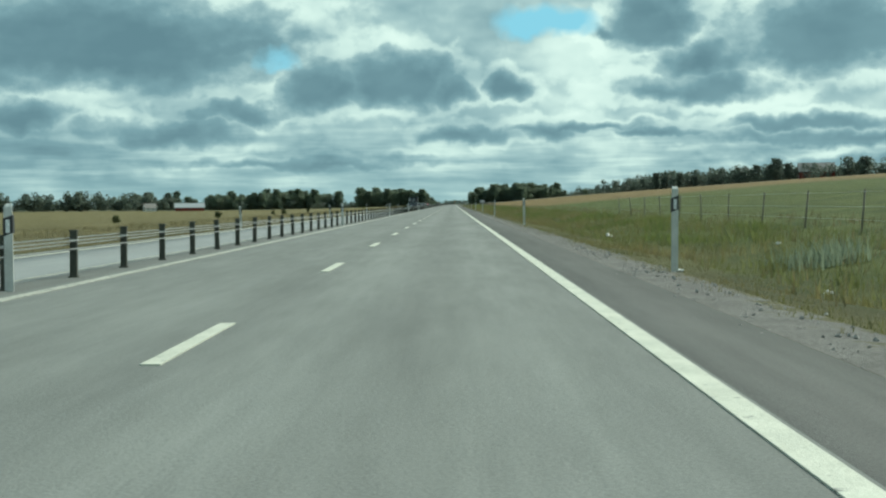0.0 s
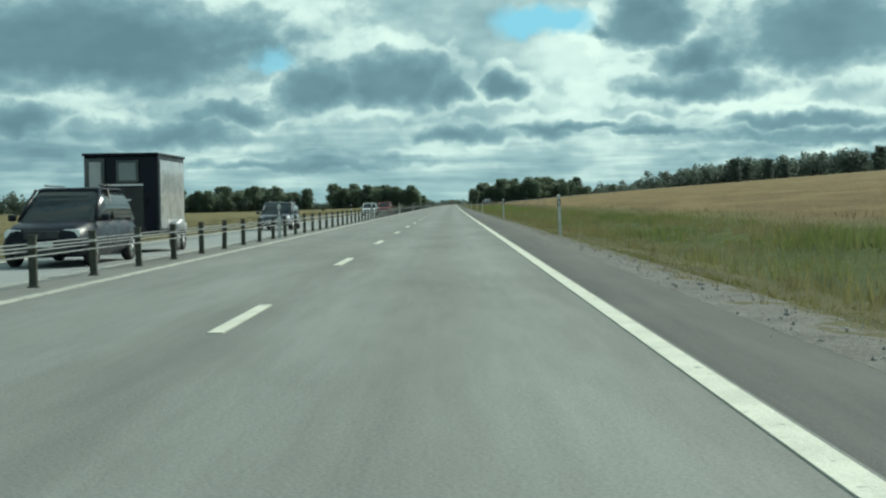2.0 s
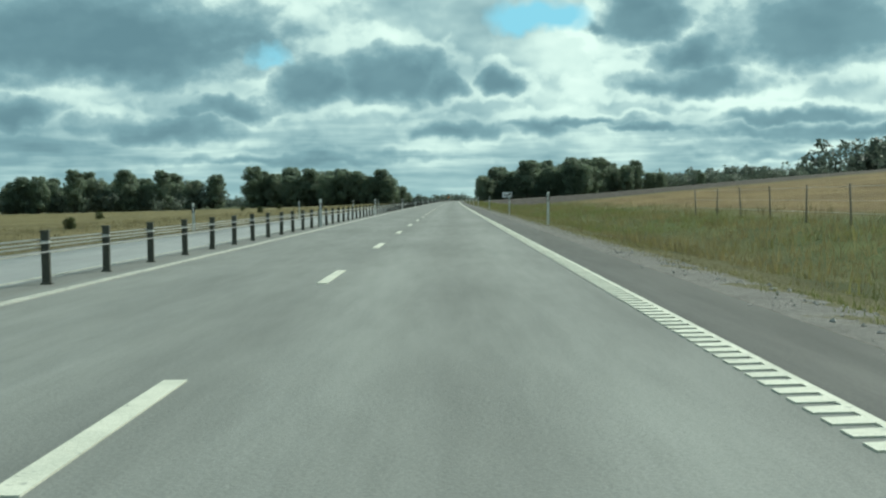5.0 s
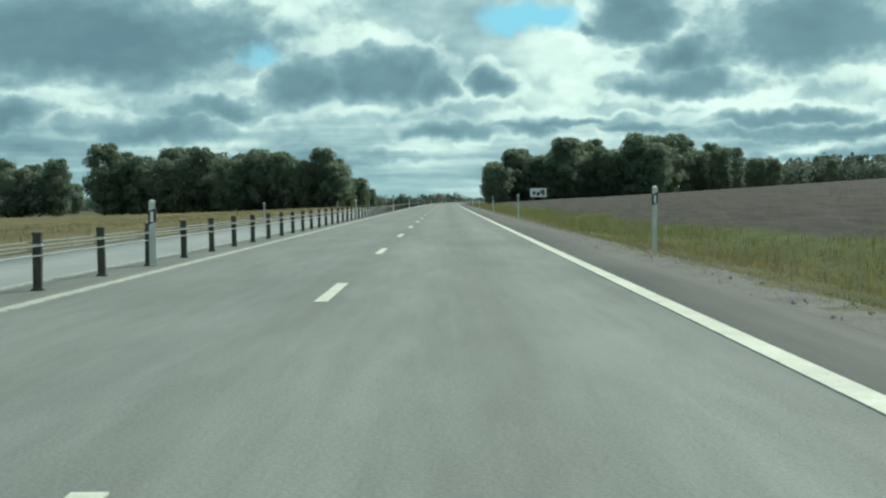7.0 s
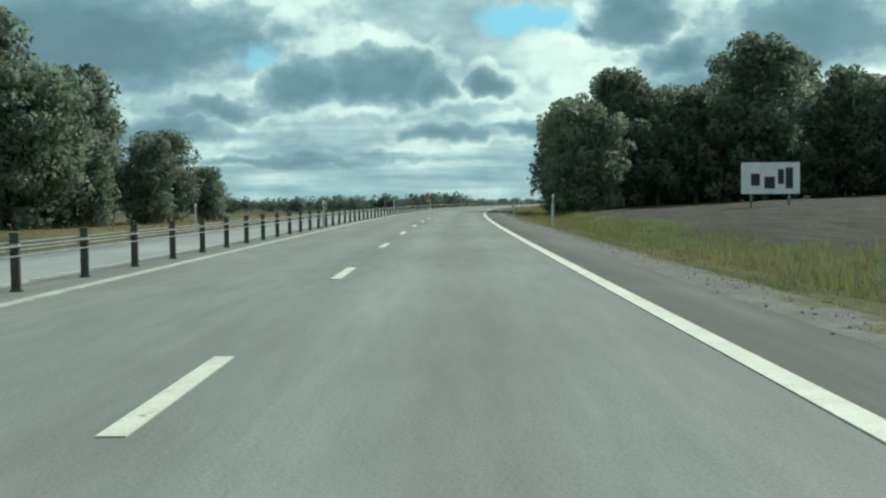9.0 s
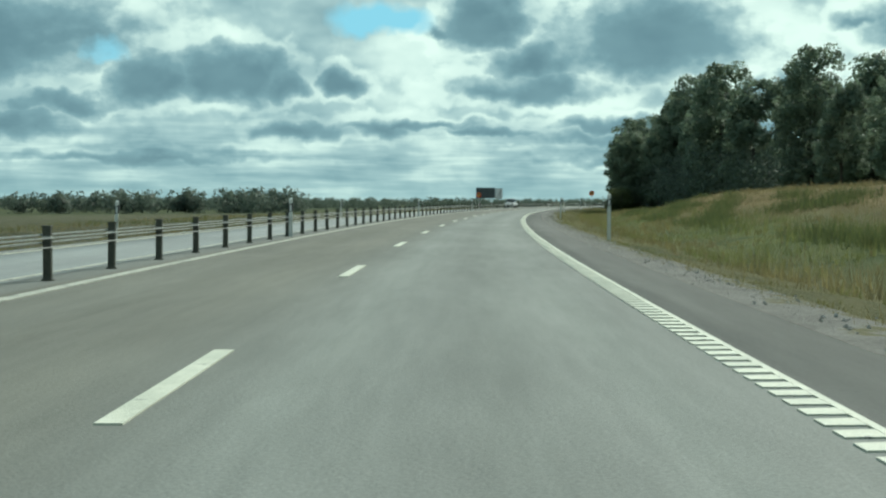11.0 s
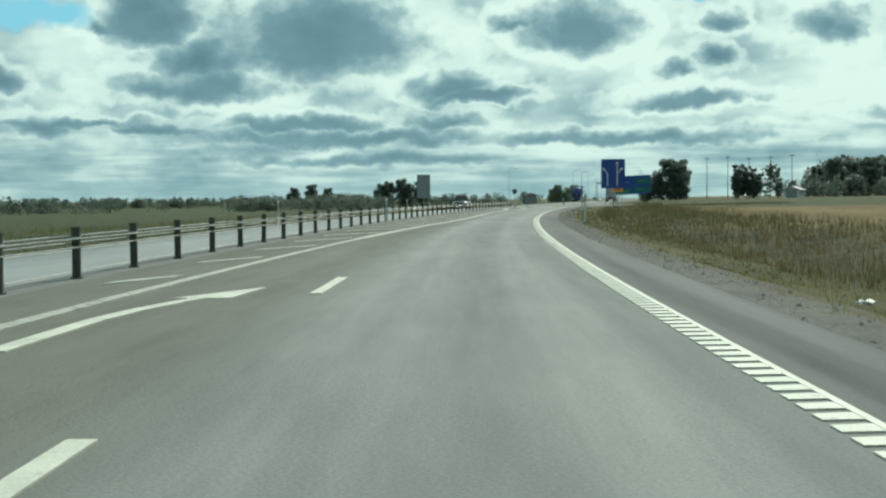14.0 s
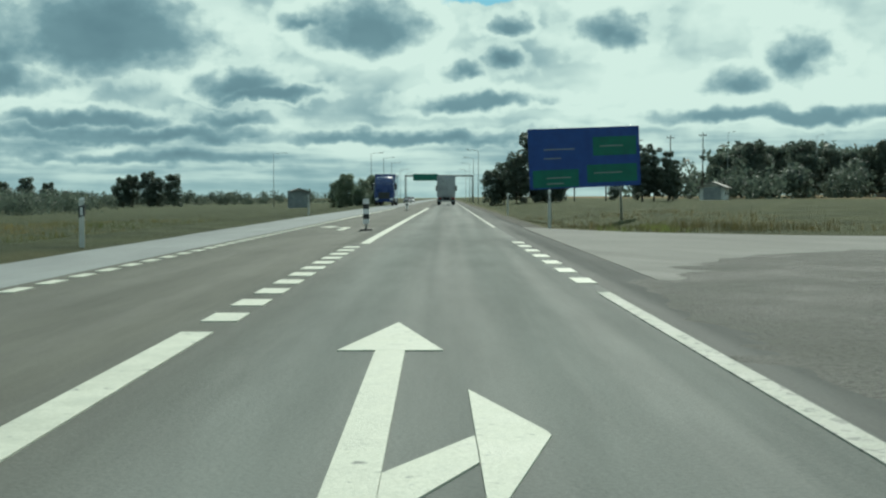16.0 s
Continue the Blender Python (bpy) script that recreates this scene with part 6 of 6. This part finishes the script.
def box_truck(s, d, label, cab, body, back):
    """A lorry with a tall box body."""
    th = thing("lorry", label, "truck")
    part("box_body", box(-1.27, 1.27, -8.0, 3.6, 1.15, 4.0, 0.05), M[body], th)
    part("rear_frame", bar_path([(-1.2, 1.2), (-1.2, 3.95), (1.2, 3.95), (1.2, 1.2), (-1.2, 1.2)], 0.1, -8.03, -7.99), M["galv"], th)
    for sx in (-1, 1):
        door = part("rear_door", box(sx * 0.6 - 0.56, sx * 0.6 + 0.56, -8.04, -8.005, 1.3, 3.85, 0.01), M[body], th)
        part("lock_rod", rod((sx * 0.22, -8.06, 1.3), (sx * 0.22, -8.06, 3.85), 0.02, sides=6), M["galv"], door)
        part("tail_light", box(sx * 0.95 - 0.2, sx * 0.95 + 0.2, -8.0, -7.9, 0.85, 1.0, 0.02), M["tail_red"], th, "red tail light")
        part("mud_flap", box(sx * 0.95 - 0.28, sx * 0.95 + 0.28, -7.2, -7.17, 0.2, 0.9), M["black_plastic"], th)
        for wy in (-6.5, -5.2, -3.9, 5.1):
            wheel(th, sx * 1.02, wy, 0.5, 0.34)
        part("side_guard", box(sx * 1.2 - 0.02, sx * 1.2 + 0.02, -3.0, 3.0, 0.55, 0.95, 0.01), M["galv"], th)
        part("mirror", box(sx * 1.45 - 0.12, sx * 1.45 + 0.12, 5.9, 6.05, 2.0, 2.8, 0.04), M["black_plastic"], th)
        part("headlight", box(sx * 0.92 - 0.2, sx * 0.92 + 0.2, 6.38, 6.44, 0.75, 0.95, 0.03), M["lamp_glass"], th, "clear headlight")
    part("bumper_bar", box(-1.15, 1.15, -8.0, -7.9, 0.5, 0.65, 0.02), M["galv"], th)
    part("chassis", box(-0.45, 0.45, -7.8, 6.0, 0.7, 1.1, 0.02), M["black_plastic"], th)
    part("cab", loft([(4.1, 1.22, 1.15, 0.9, 3.6), (4.3, 1.25, 1.18, 0.6, 3.7), (6.1, 1.25, 1.16, 0.5, 3.5), (6.4, 1.2, 1.05, 0.55, 2.6)]), M[cab], th)
    part("windscreen", loft([(6.05, 1.12, 1.02, 1.95, 3.0), (6.36, 1.14, 1.06, 1.85, 2.75)]), M["glass"], th, "dark windscreen")
    part("grille", box(-0.7, 0.7, 6.38, 6.45, 0.9, 1.7, 0.03), M["black_plastic"], th)
    stand(th, s, d, back)
    th.scale = (U, U, U)
    return th


box_truck(1856, -1.9, "grey lorry with a tall box body seen from behind", "truck_grey", "truck_grey", False)
box_truck(1838, -9.6, "dark blue lorry with a tall box on the opposite lane", "truck_blue", "truck_blue", True)
stand(car("hatchback", "dark grey car far along the opposite lane", "car_grey", 4.2, 1.76, 1.47, 1.15, 0.4), 1925, -9.6, True)
stand(car("hatchback", "silver car far along the opposite lane", "car_silver", 4.2, 1.76, 1.47, 1.15, 0.4), 1950, -9.6, True)


# ---- farm buildings ----
def barn(x, y, turn, w, ln, eave, ridge, wall, roof, label):
    th = thing("barn", label, "building", "farm buildings")
    o = [(-w / 2, -1.5), (w / 2, -1.5), (w / 2, eave), (0, ridge), (-w / 2, eave)]
    part("wall", slab(o, -ln / 2, ln / 2), M[wall], th)
    for sx in (-1, 1):
        part("roof", slab([(sx * (w / 2 + 0.6), eave - 0.35), (sx * (w / 2 + 0.6), eave - 0.1), (0, ridge + 0.3), (0, ridge + 0.05)], -ln / 2 - 0.6, ln / 2 + 0.6), M[roof], th)
        n = max(int(ln / 6), 2)
        for k in range(n):
            yy = -ln / 2 + (k + 0.5) * ln / n
            win = part("window", box(sx * w / 2 - 0.06, sx * w / 2 + 0.06, yy - 0.6, yy + 0.6, eave * 0.35, eave * 0.65), M["glass"], th)
            part("window_frame", box(sx * w / 2 - 0.04, sx * w / 2 + 0.08, yy - 0.72, yy + 0.72, eave * 0.65, eave * 0.65 + 0.14), M["white_wall"], win)
    for sy in (-1, 1):
        part("barn_door", box(-1.8, 1.8, sy * ln / 2 - 0.06, sy * ln / 2 + 0.06, -0.5, min(eave, 3.6), 0.02), M["white_wall" if wall == "red_wall" else "sign_back"], th)
    return put(th, x, y, land_xy(x, y), turn)


barn(-206, 1010, 78, 9, 22, 2.8, 5.8, "red_wall", "metal_roof", "long red barn with a pale metal roof")
barn(-243, 1035, 60, 6, 9, 3.0, 6.0, "white_wall", "tile_roof", "small white farmhouse with a grey roof")
barn(214, 772, 100, 13, 20, 4.8, 9.8, "red_wall", "tile_roof", "red barn with a pale grey roof on a rise")
barn(339.5, 1847.7, 50, 5.0, 7.0, 2.6, 3.4, "white_wall", "tile_roof", "low pale shed in front of a wood")
barn(244.5, 1845.8, 20, 2.1, 2.3, 2.9, 3.05, "white_wall", "tile_roof", "small pale kiosk beside the road")
barn(420, 1860, 60, 16, 40, 5.0, 6.5, "white_wall", "tile_roof", "long low industrial hall behind the field")


# ---- pasture fence ----
def fence(s0, s1, d, gap, label):
    th = thing("pasture_fence", label, "fence")
    fm = bpy.data.meshes.new("fence_post")
    b = rod((0, 0, -0.4), (0, 0, 1.35), 0.035, 0.03, 7)
    b.to_mesh(fm)
    b.free()
    fm.materials.append(M["wood"])
    ss = np.arange(s0, s1, gap)
    for s in ss:
        x, y = xy(s, d)
        part("fence_post", fm, None, th).matrix_basis = pose(x, y, float(land(s, d)), random.uniform(-5, 5), random.uniform(-5, 5), 0)
    for z in (0.4, 0.8, 1.25):
        bm = bmesh.new()
        for a, b2 in zip(ss[:-1], ss[1:]):
            (xa, ya), (xb, yb) = xy(a, d), xy(b2, d)
            rod((xa, ya, float(land(a, d)) + z), (xb, yb, float(land(b2, d)) + z), 0.004, sides=3, bm=bm)
        part("wire", bm, M["cable"], th)
    return th


fence(14, 96, 10.8, 6.3, "old wooden posts and wire round a pasture")
fence(396, 640, 10.8, 5.2, "leaning wooden posts and wire before a ripe field")


# ---- grass, weeds and stones ----
def tufts(name, s0, s1, d0, d1, per_m2, tall, mat, seed, label, bias=1.0, clump=None):
    """Many grass blades, as one sheet of stuff."""
    gen = np.random.default_rng(seed)
    n = int((s1 - s0) * abs(d1 - d0) * per_m2)
    s = s0 + (s1 - s0) * gen.random(n)
    d = d0 + (d1 - d0) * gen.random(n) ** bias
    keep = ~((s > 1662) & (s < 1722) & (d > 0) & (d < 30)) | ((s < 1691) & (d > 3.4 + 0.36 * (s - 1662)))
    keep |= (s > 1711) & (d > 2.5)
    # the ploughed field is bare
    keep &= ~((s > 755) & (s < 1130) & (d > 8.0 + 0.5 * np.sin(s * 0.37)))
    s, d = s[keep], d[keep]
    n = len(s)
    patch = np.array([noise.noise((a * 0.09, b * 0.5, seed)) for a, b in zip(s, d)])
    if clump is not None:
        keep = patch + gen.normal(size=n) * 0.1 > clump
        s, d, patch = s[keep], d[keep], patch[keep]
        n = len(s)
    h = tall * (0.55 + 0.6 * gen.random(n)) * (1 + 0.7 * np.clip(patch, -0.6, 1))
    x, y = xy(s, d)
    z = land(s, d) - 0.06
    k = 5
    x, y, z, h = (np.repeat(a, k) for a in (x, y, z, h))
    m = len(x)
    a = gen.random(m) * 2 * math.pi
    ox, oy = gen.normal(size=m) * 0.13 * (tall / 0.4), gen.normal(size=m) * 0.13 * (tall / 0.4)
    lean = 0.15 + 0.5 * gen.random(m)
    wd = (0.009 + 0.014 * gen.random(m)) * (0.6 + tall)
    bx, by = np.cos(a), np.sin(a)
    hh = h * (0.6 + 0.5 * gen.random(m))
    p0 = np.stack([x + ox - by * wd, y + oy + bx * wd, z], 1)
    p1 = np.stack([x + ox + by * wd, y + oy - bx * wd, z], 1)
    p2 = np.stack([x + ox + bx * lean * hh, y + oy + by * lean * hh, z + hh], 1)
    v = np.stack([p0, p1, p2], 1).reshape(-1, 3)
    me = bpy.data.meshes.new(name)
    me.vertices.add(len(v))
    me.vertices.foreach_set("co", v.astype(np.float32).ravel())
    me.loops.add(len(v))
    me.loops.foreach_set("vertex_index", np.arange(len(v), dtype=np.int32))
    me.polygons.add(m)
    me.polygons.foreach_set("loop_start", np.arange(0, len(v), 3, dtype=np.int32))
    me.update(calc_edges=True)
    me.materials.append(mat)
    ob = new(name, me)
    ob.scale = (U, U, U)
    return tagged(ob, label, "grass", "", "stuff")


tufts("verge_grass", 1528, 1720, 1.7, 5.2, 7.0, 0.16, M["grass_dull"], 97, "dull brownish grass along the gravel edge", 1.3)
tufts("tall_grass", 1528, 1720, 4.0, 11.0, 3.4, 0.42, M["grass_dull"], 98, "dull olive verge grass and weeds")
tufts("verge_grass", -5, 1528, 1.7, 5.2, 7.0, 0.16, M["grass_blade"], 81, "rough green grass along the gravel edge", 1.3)
tufts("edge_grass", -5, 1660, 1.45, 3.0, 16.0, 0.1, M["grass_blade"], 88, "patchy low grass creeping onto the gravel", 0.8, 0.08)
tufts("tall_grass", -5, 1528, 4.0, 11.0, 3.4, 0.42, M["grass_blade"], 82, "tall green verge grass and weeds")
tufts("dry_stalks", -5, 1760, 3.2, 14.0, 0.8, 0.36, M["straw"], 83, "dry straw-coloured grass stalks")
tufts("thistles", 28.6, 31.4, 6.2, 7.8, 26.0, 0.62, M["leaf_pale"], 92, "clump of tall pale thistles by a fence")
tufts("weed_patch", 396, 570, 6.0, 9.8, 13.0, 0.5, M["leaf_weed"], 89, "tall green weeds before a field fence", 1.0, 0.0)
tufts("weed_patch", 40, 340, 6.0, 10.5, 9.0, 0.42, M["leaf_weed"], 93, "tall green weeds on the verge", 1.0, 0.12)
tufts("tall_grass", 1662, 1692, 3.5, 26.0, 3.4, 0.32, M["grass_dull"], 99, "dull olive grass in the corner of a junction")
tufts("weed_patch", 1711, 1722, 3.0, 6.2, 20.0, 0.36, M["leaf_weed"], 95, "soft green weeds at the corner of a junction", 1.0, 0.0)
tufts("weed_patch", 1232, 1345, 8.0, 14.5, 14.0, 0.5, M["leaf_shrub"], 96, "dark weedy clumps on a grassy bank", 1.0, 0.12)
tufts("weed_patch", 860, 1010, 5.2, 8.4, 9.0, 0.34, M["leaf_weed"], 94, "green weeds beside a ploughed field", 1.0, 0.14)
tufts("bank_straw", 1210, 1345, 9.5, 20.0, 3.0, 0.34, M["straw"], 90, "dry brown grass on the bank before a wood")
tufts("bank_grass", 1478, 1526, 5.6, 11.0, 14.0, 0.55, M["leaf_weed"], 86, "tall fresh green grass on the bank")
tufts("far_verge_scrub", 1220, 1760, -30, -12.8, 1.2, 0.4, M["grass_blade"], 87, "dull green grass beside the opposite lane")
tufts("far_verge_grass", -5, 1250, -16.5, -12.3, 1.6, 0.25, M["straw"], 84, "dry grass beside the opposite lane")
tufts("meadow_grass", 20, 1220, -36, -16, 0.35, 0.4, M["straw"], 85, "thin dry meadow grass")


def loose_stones(seed):
    """Loose stones on the gravel edge, as one sheet of stuff."""
    gen = np.random.default_rng(seed)
    n = 34000
    s = -5 + 1664 * gen.random(n)
    d = 0.92 + 1.4 * gen.beta(2.6, 1.9, n)
    side = gen.random(n) < 0.15
    d = np.where(side, -11.05 - 0.9 * gen.random(n), d)
    x, y = xy(s, d)
    r = 0.009 + 0.028 * gen.random(n) ** 3.0
    z = np.where(d > 0, np.interp(d, [1.12, 1.7, 2.2], [-0.012, -0.03, -0.09]), np.interp(-d, [11.0, 11.7, 12.6], [-0.02, -0.04, -0.25]))
    z = np.where((s > 1662) & (d > 0), 0.0, z)
    octa = np.array([(1, 0, 0), (0, 1, 0), (-1, 0, 0), (0, -1, 0), (0, 0, 1), (0, 0, -0.5)], float)
    v = octa[None] * (0.6 + 0.8 * gen.random((n, 6, 1))) * r[:, None, None]
    a = gen.random(n) * 6.28
    c, si = np.cos(a)[:, None], np.sin(a)[:, None]
    vx, vy = v[:, :, 0] * c - v[:, :, 1] * si, v[:, :, 0] * si + v[:, :, 1] * c
    pts = np.stack([vx + x[:, None], vy + y[:, None], v[:, :, 2] * 0.75 + (z + r * 0.2)[:, None]], 2).reshape(-1, 3)
    f = np.array([(0, 1, 4), (1, 2, 4), (2, 3, 4), (3, 0, 4), (1, 0, 5), (2, 1, 5), (3, 2, 5), (0, 3, 5)])
    faces = (f[None] + 6 * np.arange(n)[:, None, None]).reshape(-1, 3)
    ob = new("loose_stones", mesh_of("loose_stones", pts.tolist(), faces.tolist(), M["stone"]))
    ob.scale = (U, U, U)
    return tagged(ob, "loose grey stones on the gravel edge", "stones", "", "stuff")


loose_stones(91)


def litter(s, d, size, seed):
    """A crumpled scrap of white plastic in the grass."""
    gen = np.random.default_rng(seed)
    th = thing("litter", "crumpled scrap of white plastic in the grass", "litter", "verge litter")
    bm = bmesh.new()
    bmesh.ops.create_icosphere(bm, subdivisions=2, radius=size)
    for v in bm.verts:
        v.co *= 0.55 + 0.6 * gen.random()
        v.co.z *= 0.55
    part("wrapper", bm, M["white_plastic"], th)
    x, y = xy(s, d)
    return put(th, x, y, float(land(s, d)) + size * 0.2, 360 * gen.random())


for k, (s, d, size) in enumerate(((1521, 2.75, 0.13), (1637, 6.4, 0.12), (1572, 4.4, 0.09), (470, 3.1, 0.07), (1640, 7.2, 0.08), (272, 6.5, 0.09), (60, 5.7, 0.2), (23, 2.5, 0.08), (21.5, 4.7, 0.09), (38, 8.0, 0.1))):
    litter(s, d, size, 200 + k)
